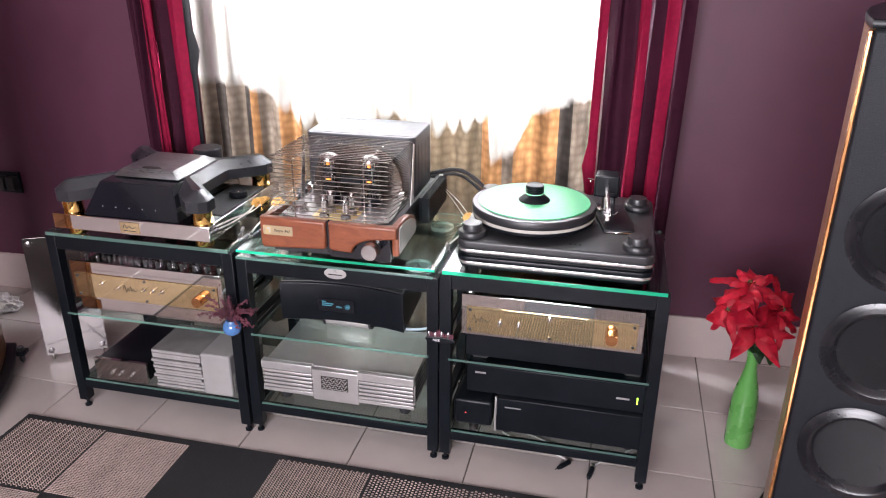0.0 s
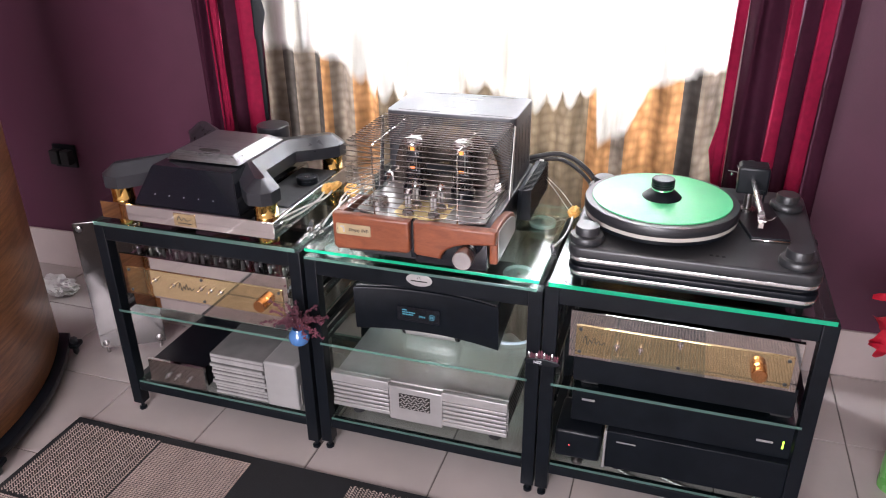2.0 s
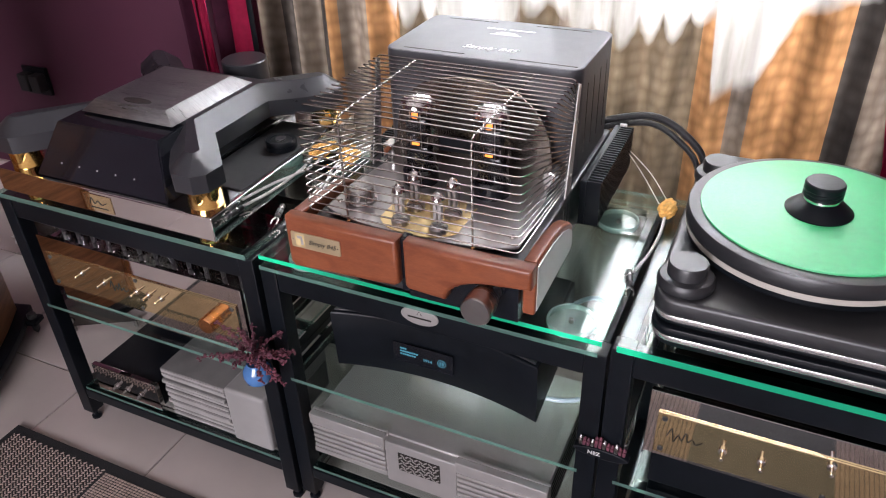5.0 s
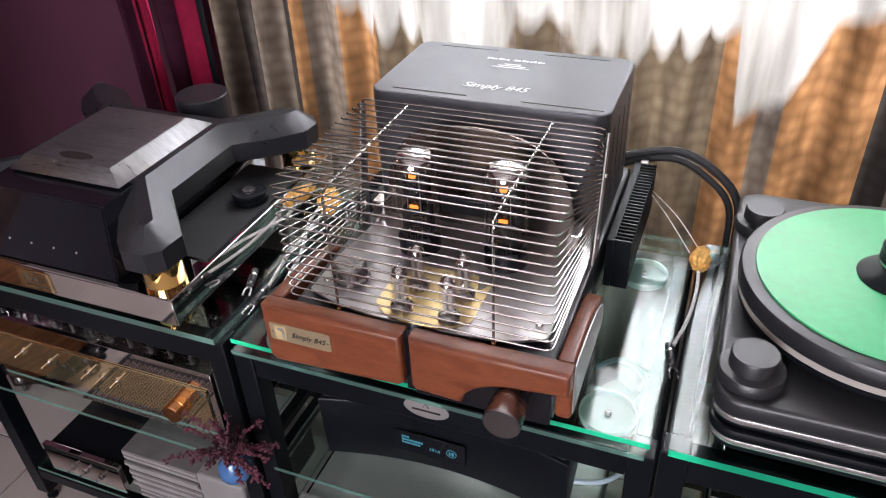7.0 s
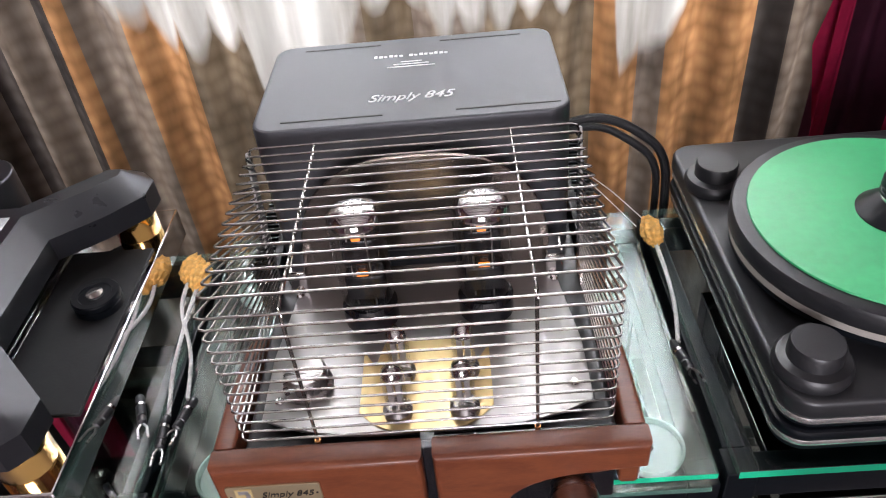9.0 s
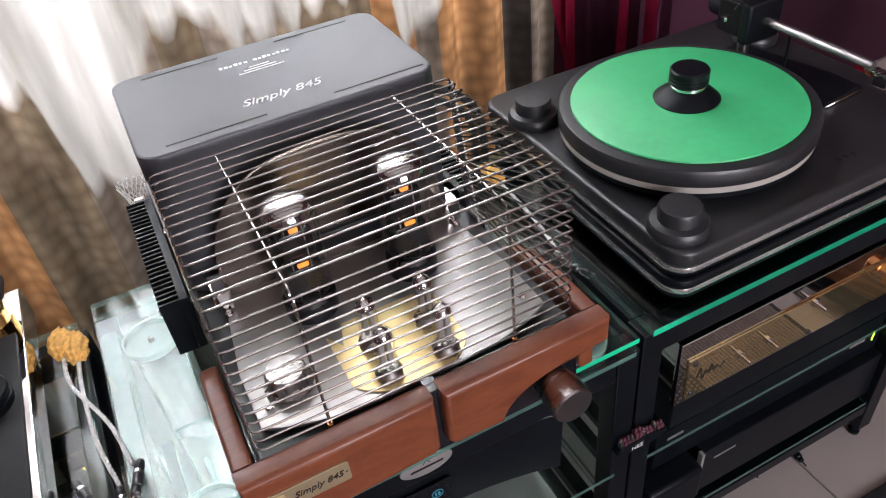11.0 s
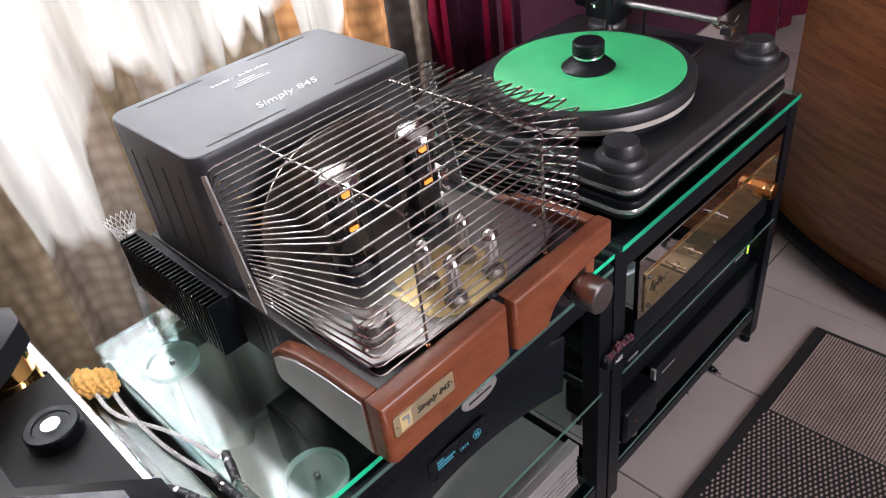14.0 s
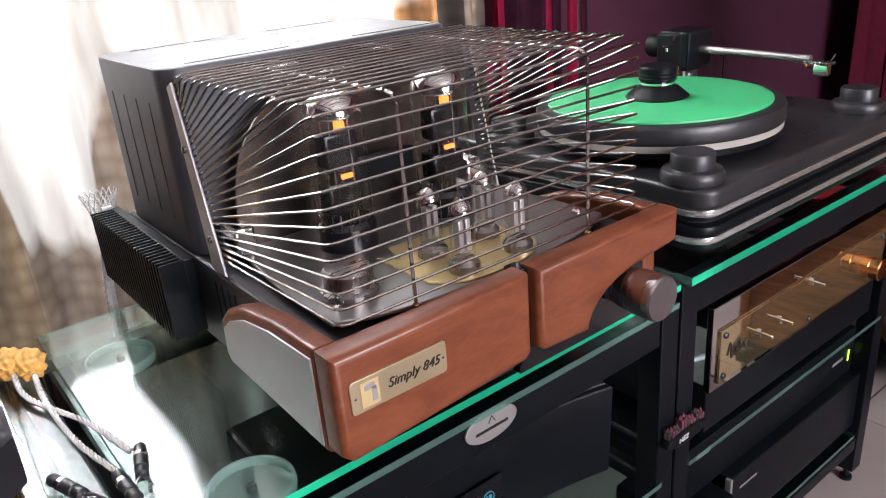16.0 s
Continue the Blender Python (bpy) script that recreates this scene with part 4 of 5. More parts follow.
part("finger_grip", prism([(-0.592 + 0.031 * math.cos(a), 0.101 + 0.010 * math.sin(a)) for a in [2 * math.pi * i / 24 for i in range(24)]], 0.7990, 0.8010, bev=0), M_INKSHADE, lid)
part("rear_cap", cyl(-0.560, 0.362, 0.7265, 0.796, 0.045, 0.002), M_CDBODY, cd)
# slanted display front
dm = bmesh.new()
v = [dm.verts.new(p) for p in [(-0.748, -0.024, 0.6865), (-0.446, -0.024, 0.6865), (-0.482, 0.022, 0.776), (-0.712, 0.022, 0.776), (-0.748, 0.10, 0.6865), (-0.446, 0.10, 0.6865), (-0.482, 0.10, 0.776), (-0.712, 0.10, 0.776)]]
for f in ((0, 1, 2, 3), (5, 4, 7, 6), (1, 5, 6, 2), (4, 0, 3, 7), (3, 2, 6, 7), (4, 5, 1, 0)):
    dm.faces.new([v[i] for i in f])
bmesh.ops.bevel(dm, geom=dm.edges[:], offset=0.002, segments=2, affect="EDGES")
disp = part("display", dm, M_BLACKGLOSS, cd, "glossy black slanted display panel")
for k in range(5):
    part("indicator", lathe([(0.0018, 0), (0.0012, 0.0008), (0, 0.001)], 0, 0, 10, pose(-0.690 + 0.042 * k, -0.0108, 0.7125, 63, 0, 0)), M_SILVER, disp)
part("badge", box(-0.628, -0.566, -0.0345, -0.0325, 0.646, 0.679, 0.0004), M_BRASS, base, "small engraved gold badge")
part("engraving", merge(rod(smooth_path([(-0.618, -0.0348, 0.660), (-0.612, -0.0348, 0.672), (-0.606, -0.0348, 0.661), (-0.598, -0.0348, 0.668), (-0.590, -0.0348, 0.661), (-0.578, -0.0348, 0.666)], 4), 0.0008), box(-0.617, -0.578, -0.0349, -0.0343, 0.6525, 0.6545, 0)), M_INKSHADE, base)
part("mat", box(-0.463, -0.357, 0.060, 0.330, 0.6862, 0.689, 0.0008), M_RUBBER, cd, "black suede pad on the base")
puck = thing("record_puck", -0.393, 0.232, 0.689, "black disc clamp puck with silver centre on the player base", "puck", moved=(-0.006, -0.003, 0))
part("body", lathe([(0.028, 0.689), (0.0285, 0.690), (0.0285, 0.698), (0.0265, 0.699), (0.0285, 0.700), (0.0285, 0.706), (0.027, 0.708), (0.020, 0.7075), (0.019, 0.706), (0, 0.706)], -0.393, 0.232, 40), M_BLACK, puck)
part("centre", lathe([(0.0105, 0.706), (0.010, 0.7085), (0, 0.709)], -0.393, 0.232, 28), M_CHROME, puck, "silver centre button")

# ---- glass coasters on the tops ----
def coaster(x, y):
    c = thing("glass_coaster", x, y, 0.598, "round thick glass coaster between two sheets of glass", "coaster", "glass coasters beside the amplifier")
    dish = part("dish", lathe([(0, 0.5985), (0.0335, 0.5985), (0.0335, 0.6015), (0, 0.6015)], x, y, 40), M_GLASS, c)
    part("rim", lathe([(0.0335, 0.5984), (0.0355, 0.5995), (0.036, 0.601), (0.036, 0.6075), (0.035, 0.6092), (0.0325, 0.6092), (0.0315, 0.6075), (0.0315, 0.602)], x, y, 48), M_COASTER, dish, "thick bevelled rim")
    part("pin", lathe([(0.004, 0.6014), (0.004, 0.608), (0.003, 0.609), (0, 0.609)], x, y, 14), M_STEEL, c)
    return c


M_COASTER = glass("coaster_glass", (0.84, 0.97, 0.93), share=1.6, haze=0.48)
for x, y in ((-0.236, 0.332), (-0.224, 0.038), (0.216, 0.338), (0.220, 0.040)):
    coaster(x, y)

# ---- braided cables with spades ----
def braided(points, mtl, parent, r=0.0016, twist=300.0, name="strand"):
    path = smooth_path(points, 14)
    for ph in (0, 2.09, 4.19):
        pts, s = [], 0.0
        for i, p in enumerate(path):
            if i:
                s += (p - path[i - 1]).length
            a = s * twist + ph
            pts.append(p + Vector((math.cos(a) * r, 0, math.sin(a) * r)))
        part(name, rod(pts, r * 0.95, 6), mtl, parent)


def plug(x, y, z, yaw, parent):
    """A barrel with knurled collar and a two-pronged spade, pointing along yaw."""
    m = pose(x, y, z, 90, 0, yaw)
    b = part("plug", lathe([(0.0035, -0.03), (0.0052, -0.027), (0.0052, -0.018), (0.0045, -0.017), (0.0056, -0.016), (0.0056, 0.002), (0.0045, 0.003), (0.0052, 0.005), (0.0052, 0.012), (0.003, 0.014)], 0, 0, 20, m), M_GUNMETAL, parent, "dark metal plug barrel")
    part("collar", lathe([(0.0059, -0.016), (0.0059, -0.012)], 0, 0, 20, m), M_CHROME, b)
    for s in (-1, 1):
        pr = rod([m @ Vector((s * 0.001, 0, 0.013)), m @ Vector((s * 0.005, 0, 0.02)), m @ Vector((s * 0.0052, 0, 0.035))], 0.0014, 6)
        part("prong", pr, M_STEEL, b)


def cork_cable(cx, cy, ex, ey, label, bend=0.0, mtl=None, yaw=0):
    c = thing("speaker_cable", cx, cy, 0.619, label, "cable", "braided speaker cables")
    k = bmesh.new()
    bmesh.ops.create_icosphere(k, subdivisions=4, radius=1.0)
    for v in k.verts:
        q = v.co.copy()
        a = math.atan2(q.z, q.x)
        rib = 0.07 * math.sin(9 * a + 3 * q.y) + 0.05 * math.sin(16 * q.y)
        flare = 0.22 * max(q.y - 0.55, 0) * (1 + 0.8 * math.sin(5 * a))
        v.co *= 0.97 + rib + flare + 0.16 * noise.noise(q * 2.6 + Vector((cx * 40, 0, 0)))
        v.co = Vector((v.co.x * 0.0152, v.co.y * 0.026, v.co.z * 0.0135)) + Vector((cx, cy, 0.6335))
    part("sleeve", k, M_CORK, c, "crumpled amber foam sleeve")
    braided([(cx, cy - 0.015, 0.632), (cx + bend * 0.4, cy - 0.07, 0.6255), (cx + bend + (ex - cx) * 0.6, cy + (ey - cy) * 0.6, 0.6235), (ex, ey + 0.028, 0.6245)], mtl or M_CABLE, c)
    plug(ex, ey, 0.6245, yaw, c)


cork_cable(-0.318, 0.335, -0.302, 0.076, "white braided speaker cable with spade plug lying on glass", -0.008, yaw=4)
cork_cable(-0.334, 0.352, -0.286, 0.100, "white braided speaker cable with spade plug lying on glass", 0.004, yaw=-16)
cork_cable(0.292, 0.360, 0.279, 0.138, "grey braided speaker cable with spade plug lying on glass", 0.006, M_CABLE, yaw=14)
pl = thing("speaker_plug", -0.337, 0.10, 0.62, "loose dark spade plug lying on the glass top", "cable plug")
plug(-0.335, 0.11, 0.6245, 20, pl)
pc = thing("power_cable", 0.2, 0.45, 0.62, "thick black cables looping behind the amplifier", "cable")
part("cable", rod(smooth_path([(0.12, 0.445, 0.725), (0.17, 0.468, 0.738), (0.235, 0.475, 0.747), (0.292, 0.47, 0.722), (0.330, 0.468, 0.675), (0.338, 0.468, 0.58), (0.335, 0.47, 0.4), (0.33, 0.47, 0.1), (0.33, 0.47, 0.008)], 8), 0.0065, 10), M_BLACKCABLE, pc)
part("cable", rod(smooth_path([(0.12, 0.445, 0.712), (0.17, 0.472, 0.724), (0.230, 0.480, 0.731), (0.280, 0.475, 0.708), (0.318, 0.473, 0.665), (0.325, 0.473, 0.58), (0.322, 0.475, 0.4), (0.318, 0.475, 0.008)], 8), 0.0055, 10), M_BLACKCABLE, pc)
part("thin_wire", rod(smooth_path([(0.19, 0.44, 0.70), (0.23, 0.42, 0.665), (0.275, 0.375, 0.632)], 6), 0.0008, 5), M_CABLE, pc)
part("thin_wire", rod(smooth_path([(0.19, 0.445, 0.70), (0.245, 0.43, 0.66), (0.290, 0.380, 0.634)], 6), 0.0008, 5), M_CABLE, pc)

# ---- shelf equipment ----
def scribble(x, y, z, w, h, parent, mtl, name="engraved_mark"):
    """A flowing mark in place of a maker's name."""
    pts = [(x + w * u, y, z + h * v) for u, v in ((0.0, 0.1), (0.12, 1.0), (0.2, -0.3), (0.32, 0.5), (0.42, 0.0), (0.52, 0.9), (0.6, 0.0), (0.72, 0.45), (0.82, 0.0), (1.0, 0.4))]
    part(name, rod(smooth_path(pts, 4), 0.0009, 5), mtl, parent)


def gold_preamp(x0, x1, y0, z0, z1, gz0, gz1, label, knobs, scr, big_knob, case_drop=0.0):
    p = thing("preamplifier", (x0 + x1) / 2, y0 + 0.16, z0, label, "preamplifier")
    part("case", box(x0 + 0.01, x1 - 0.004, y0 + 0.006, y0 + 0.33, z0 - case_drop, z1 - 0.012, 0.002), M_CHROME, p)
    f = part("front_plate", box(x0, x1, y0 - 0.003, y0 + 0.006, z0, z1, 0.001), M_CHROME, p, "polished steel front plate")
    g = part("gold_fascia", box(x0 + 0.014, x1 - 0.014, y0 - 0.0065, y0 - 0.0032, gz0, gz1, 0.0008), M_BRASS, p, "brushed gold fascia")
    zm = (gz0 + gz1) / 2
    for bx, bz in [(x0 + 0.024, gz0 + 0.009), (x0 + 0.024, gz1 - 0.009), (x1 - 0.024, gz0 + 0.009), (x1 - 0.024, gz1 - 0.009), ((x0 + x1) / 2, gz1 - 0.007), ((x0 + x1) / 2, gz0 + 0.007)]:
        part("screw", lathe([(0.0042, 0), (0.0042, 0.0015), (0.003, 0.0025), (0, 0.0025)], 0, 0, 14, pose(bx, y0 - 0.0065, bz, 90, 0, 0)), M_GUNMETAL, g)
    for kx, kz in knobs:
        part("toggle", lathe([(0.006, 0), (0.006, 0.003), (0.0028, 0.004), (0.0022, 0.016), (0.003, 0.018), (0, 0.019)], 0, 0, 16, pose(x0 + kx, y0 - 0.0065, zm + kz, 90, 0, 0)), M_CHROME, g)
    scribble(x0 + scr, y0 - 0.007, zm - 0.004, 0.048, 0.018, g, M_INKSHADE)
    if big_knob:
        part("volume_knob", lathe([(0.016, 0), (0.0165, 0.002), (0.0165, 0.012), (0.0155, 0.013), (0.0165, 0.014), (0.0165, 0.026), (0.015, 0.028), (0, 0.028)], 0, 0, 32, pose(x0 + big_knob, y0 - 0.0065, zm - 0.002, 90, 0, 0)), M_COPPER, p, "turned gold volume knob")
    return p


pre1 = gold_preamp(-0.854, -0.356, 0.0, 0.404, 0.526, 0.412, 0.490, "polished steel preamplifier with gold fascia on the glass shelf", ((0.16, 0.004), (0.245, 0.006), (0.275, 0.006), (0.305, 0.006), (0.105, 0.012)), 0.175, 0.43, 0.040)
for row, y in ((0, 0.035), (1, 0.085)):
    for k in range(12):
        x = -0.822 + 0.040 * k + 0.02 * row
        v = part("valve", lathe([(0.0125, 0.514), (0.0135, 0.519), (0.0135, 0.545), (0.010, 0.556), (0.003, 0.560), (0, 0.561)], x, y, 20), M_TUBE, pre1, "small clear valve")
        part("anode", cyl(x, y, 0.514, 0.532, 0.004, 0.001, 10), M_GUNMETAL, v)
        part("getter", lathe([(0, 0.5595), (0.003, 0.5582), (0.006, 0.5555), (0.0, 0.555)], x, y, 14), M_CHROME, v)
for fx in (-0.82, -0.39):
    for fy in (0.04, 0.29):
        part("foot", lathe([(0.016, 0.3535), (0.018, 0.357), (0.018, 0.385), (0.013, 0.390), (0.013, 0.4042)], fx, fy, 24), M_RUBBER, pre1)
pre2 = gold_preamp(0.350, 0.824, 0.0, 0.4370, 0.556, 0.446, 0.522, "polished steel preamplifier with gold fascia and turned knob", ((0.105, 0.0), (0.155, 0.0), (0.235, 0.028)), 0.03, 0.395)
part("plinth", box(0.362, 0.832, 0.008, 0.34, 0.366, 0.4368, 0.002), M_BLACK, pre2)
part("foot", box(0.38, 0.42, 0.02, 0.32, 0.354, 0.366, 0.001), M_RUBBER, pre2)
part("foot", box(0.79, 0.83, 0.02, 0.32, 0.354, 0.366, 0.001), M_RUBBER, pre2)

# streamer with a bowed front
st = thing("network_streamer", -0.002, 0.16, 0.354, "black network streamer with bowed front and lit teal display", "streamer")
front = []
N = 16
for i in range(N + 1):
    u = i / N
    front.append((-0.182 + 0.364 * u, 0.012 + 0.026 * (1 - (2 * u - 1) ** 2)))
body = front + [(0.170, 0.25), (-0.170, 0.25)]
sb = prism(body, 0.401, 0.522, bev=0.004, seg=3)
for v in sb.verts:
    if v.co.z < 0.44:
        v.co.y += (0.44 - v.co.z) * 0.15
sbo = part("body", sb, M_BLACK, st, "satin black case with bowed front")
part("top_plate", prism([(x * 0.97, y + 0.006) for x, y in front] + [(0.165, 0.245), (-0.165, 0.245)], 0.5221, 0.5255, bev=0.001), M_GUNMETAL, st)
tube = part("stand_tube", lathe([(0.021, -0.070), (0.0222, -0.068), (0.0222, 0.068), (0.021, 0.070)], 0, 0, 36, pose(-0.012, 0.105, 0.3765, 0, 90, 0)), M_SILVER, st, "silver tube under the case")
for rx in (-0.082, 0.058):
    part("ring", lathe([(0.0180, -0.004), (0.0232, -0.004), (0.0240, -0.003), (0.0240, 0.003), (0.0232, 0.004), (0.0180, 0.004), (0.0, 0.003)], 0, 0, 36, pose(rx, 0.105, 0.3785, 0, 90, 0)), M_RUBBER, tube)
part("rear_foot", cyl(0.10, 0.20, 0.354, 0.402, 0.012), M_RUBBER, st)
part("rear_foot", cyl(-0.12, 0.20, 0.354, 0.402, 0.012), M_RUBBER, st)
part("screen", prism([(-0.078, 0.436), (0.032, 0.436), (0.032, 0.476), (-0.078, 0.476)], -0.0008, 0.0008, pose(0, 0.0345, 0, 90, 0, 0), bev=0), M_BLACKGLOSS, st)
for x0, x1, z in ((-0.064, -0.048, 0.4665), (-0.064, -0.030, 0.4605), (-0.064, -0.034, 0.4545)):
    for k in range(int((x1 - x0) / 0.0042)):
        part("text_mark", box(x0 + 0.0042 * k, x0 + 0.0042 * k + 0.0031, 0.0320, 0.0334, z - 0.0012, z + 0.0012, 0), M_DISPLAY, st)
lettering("time_text", "1914", 0.0085, pose(-0.014, 0.0330, 0.452, 90, 0, 0), M_DISPLAY, st, shear=0)
part("dial_ring", lathe([(0.0070, 0), (0.0077, 0), (0.0077, 0.0008), (0.0070, 0.0008), (0.0070, 0)], 0, 0, 28, pose(0.012, 0.0334, 0.455, 90, 0, 0)), M_DISPLAY, st)
part("dial_mark", merge(box(0.0085, 0.0105, 0.0322, 0.0334, 0.452, 0.458, 0), box(0.0125, 0.0155, 0.0322, 0.0334, 0.452, 0.458, 0)), M_DISPLAY, st)

M_BLUECABLE = mat("pale_blue_cable", (0.42, 0.52, 0.58), 0.3, var=0.1, scale=60)
sc = thing("signal_cable", 0.20, 0.20, 0.354, "pale blue signal cables hanging behind the streamer", "cable")
part("cable", rod(smooth_path([(0.150, 0.250, 0.455), (0.20, 0.285, 0.470), (0.245, 0.270, 0.455), (0.235, 0.240, 0.43), (0.19, 0.255, 0.425), (0.15, 0.252, 0.43)], 8), 0.0042, 8), M_BLUECABLE, sc)
part("cable", rod(smooth_path([(0.06, 0.16, 0.400), (0.09, 0.13, 0.366), (0.15, 0.12, 0.3585), (0.22, 0.14, 0.3585), (0.262, 0.22, 0.3585), (0.25, 0.30, 0.3585)], 8), 0.0042, 8), M_BLUECABLE, sc)
part("cable", rod(smooth_path([(-0.10, 0.17, 0.402), (-0.14, 0.13, 0.368), (-0.19, 0.13, 0.3585), (-0.23, 0.20, 0.3585), (-0.24, 0.32, 0.3585)], 8), 0.0042, 8), M_BLUECABLE, sc)

# silver power amplifier
pa = thing("power_amplifier", -0.02, 0.19, 0.113, "silver power amplifier with louvred front on the bottom shelf", "amplifier")
part("case", box(-0.256, 0.206, 0.030, 0.30, 0.152, 0.250, 0.003), M_SILVER, pa)
for x in (-0.21, 0.17):
    for y in (0.06, 0.27):
        part("foot", lathe([(0.017, 0.113), (0.018, 0.116), (0.018, 0.136), (0.013, 0.140), (0.013, 0.1525)], x, y, 28), M_RUBBER, pa)
for x0, x1 in ((-0.262, -0.101), (0.041, 0.211)):
    lv = part("louvre_panel", merge(box(x0, x1, 0.024, 0.030, 0.152, 0.258, 0.001), box(x0, x1, 0.008, 0.024, 0.232, 0.258, 0.002), box(x0, x1, 0.010, 0.024, 0.154, 0.166, 0.002)), M_SILVER, pa)
    # black sheet stands in for the shade between the louvres
    part("gap_shade", box(x0 + 0.003, x1 - 0.003, 0.0225, 0.0238, 0.166, 0.232, 0), M_INKSHADE, lv)
    for k in range(5):
        part("louvre", box(x0 + 0.002, x1 - 0.002, 0.010, 0.022, 0.1685 + 0.0130 * k, 0.1770 + 0.0130 * k, 0.002), M_SILVER, lv)
# raised black strips draw the grooves' inner shade as colour
for k in range(5):
    part("side_groove", box(-0.2572, -0.2555, 0.045, 0.29, 0.168 + 0.015 * k, 0.173 + 0.015 * k, 0), M_INKSHADE, pa)
    part("side_groove", box(0.2055, 0.2072, 0.045, 0.29, 0.168 + 0.015 * k, 0.173 + 0.015 * k, 0), M_INKSHADE, pa)
cb = part("centre_block", box(-0.102, 0.042, 0.012, 0.030, 0.143, 0.247, 0.003), M_SILVER, pa)
# flat black sheet gives the grille its shaded depth
part("grille_recess", box(-0.074, 0.010, 0.0105, 0.012, 0.184, 0.229, 0), M_INKSHADE, cb)
gr = bmesh.new()
for i in range(9):
    for j in range(6):
        x, z = -0.0695 + 0.0093 * i + (0.0046 if j % 2 else 0), 0.188 + 0.0073 * j
        if x < 0.008:
            m = pose(x, 0.0105, z, 0, 38 if (i + j) % 2 else -38, 0)
            g1 = box(-0.0042, 0.0042, -0.0006, 0.0006, -0.0014, 0.0014, 0)
            bmesh.ops.transform(g1, matrix=m, verts=g1.verts)
            gr = merge(gr, g1)
part("woven_grille", gr, M_SILVER, cb, "woven metal grille", smooth=False)

# black components of the third rack unit
dv = thing("media_player", 0.60, 0.17, 0.23, "slim black media player with green indicator light", "media player")
part("case", box(0.362, 0.85, 0.03, 0.30, 0.236, 0.322, 0.002), M_BLACK, dv)
part("drawer_mark", box(0.385, 0.415, 0.0292, 0.0302, 0.297, 0.3025, 0), M_SILVER, dv)
part("button_bar", box(0.775, 0.81, 0.0292, 0.0302, 0.272, 0.2775, 0), M_SILVER, dv)
part("indicator", box(0.829, 0.8325, 0.0288, 0.0304, 0.262, 0.283, 0.0005), M_LED, dv)
ba = thing("power_conditioner", 0.65, 0.18, 0.113, "large plain black component on the bottom glass shelf", "hi-fi component")
part("case", box(0.452, 0.852, 0.012, 0.32, 0.127, 0.235, 0.003), M_BLACK, ba)
part("print_mark", box(0.475, 0.52, 0.0114, 0.0124, 0.206, 0.2095, 0), M_SILVER, ba)
part("edge_strip", box(0.446, 0.4518, 0.010, 0.020, 0.125, 0.236, 0.001), M_SILVER, ba)
for x in (0.48, 0.82):
    for y in (0.04, 0.29):
        part("foot", cyl(x, y, 0.113, 0.1275, 0.015), M_RUBBER, ba)
sm = thing("small_black_unit", 0.385, 0.06, 0.113, "small black rounded device with red light on metal feet", "hi-fi component")
part("case", box(0.332, 0.440, -0.004, 0.13, 0.146, 0.226, 0.008, 3), M_BLACK, sm)
part("indicator", lathe([(0.0018, 0), (0, 0.001)], 0, 0, 8, pose(0.367, -0.004, 0.184, 90, 0, 0)), M_REDLED, sm)
for x, y in ((0.386, 0.02), (0.35, 0.11), (0.42, 0.11)):
    part("foot", lathe([(0.006, 0.113), (0.014, 0.119), (0.014, 0.128), (0.007, 0.133), (0.007, 0.146)], x, y, 24), M_STEEL, sm)
for x in (0.40, 0.81):
    part("foot", cyl(x, 0.20, 0.2352, 0.2365, 0.012, 0.0004, 16), M_RUBBER, dv)
part("support_foot", cyl(0.377, 0.10, 0.2262, 0.2362, 0.014, 0.001, 16), M_COPPER, dv)

# left unit, bottom shelf
psu = thing("power_supply", -0.735, 0.12, 0.113, "black preamplifier power supply with polished silver front", "power supply")
part("case", box(-0.832, -0.66, 0.012, 0.30, 0.120, 0.184, 0.002), M_BLACK, psu)
# plain polished plate; any dotted pattern on it is the mirrored rug
fp = part("front_plate", box(-0.838, -0.654, 0.0, 0.011, 0.116, 0.190, 0.001), M_CHROME, psu)
for x in (-0.80, -0.69):
    part("foot", cyl(x, 0.05, 0.113, 0.1205, 0.014), M_RUBBER, psu)
    part("foot", cyl(x, 0.26, 0.113, 0.1205, 0.014), M_RUBBER, psu)
for kx in (-0.775, -0.745, -0.705):
    part("toggle", lathe([(0.006, 0), (0.006, 0.004), (0.003, 0.005), (0.003, 0.014), (0, 0.015)], 0, 0, 14, pose(kx, 0.0, 0.147, 90, 0, 0)), M_STEEL, fp)
rnd = random.Random(5)
M_SLEEVE = mat("sleeve_edge", (0.28, 0.265, 0.26), 0.6, var=0.1, scale=80)
for k in range(12):
    dx, dy = rnd.uniform(-0.004, 0.004), rnd.uniform(-0.004, 0.004)
    z = 0.1128 + 0.0113 * k
    case = thing("disc_case", -0.547 + dx, 0.09 + dy, z, "grey cardboard disc sleeve in a stack on the glass shelf", "disc case", "stack of disc cases")
    part("sleeve", box(-0.630 + dx, -0.464 + dx, 0.008 + dy, 0.172 + dy, z, z + 0.0104, 0.001), M_PAPER, case)
    part("page_block", box(-0.6285 + dx, -0.4655 + dx, 0.0064 + dy, 0.0083 + dy, z + 0.002, z + 0.0084, 0), M_SLEEVE, case)
wb = thing("white_box", -0.408, 0.12, 0.113, "white boxed disc set with rounded corners standing on the shelf", "box")
part("box", box(-0.460, -0.362, 0.0, 0.22, 0.113, 0.256, 0.007, 3), M_GREYBOX, wb)
part("spine", box(-0.363, -0.3595, 0.015, 0.21, 0.125, 0.19, 0.001), M_PAPER, wb)

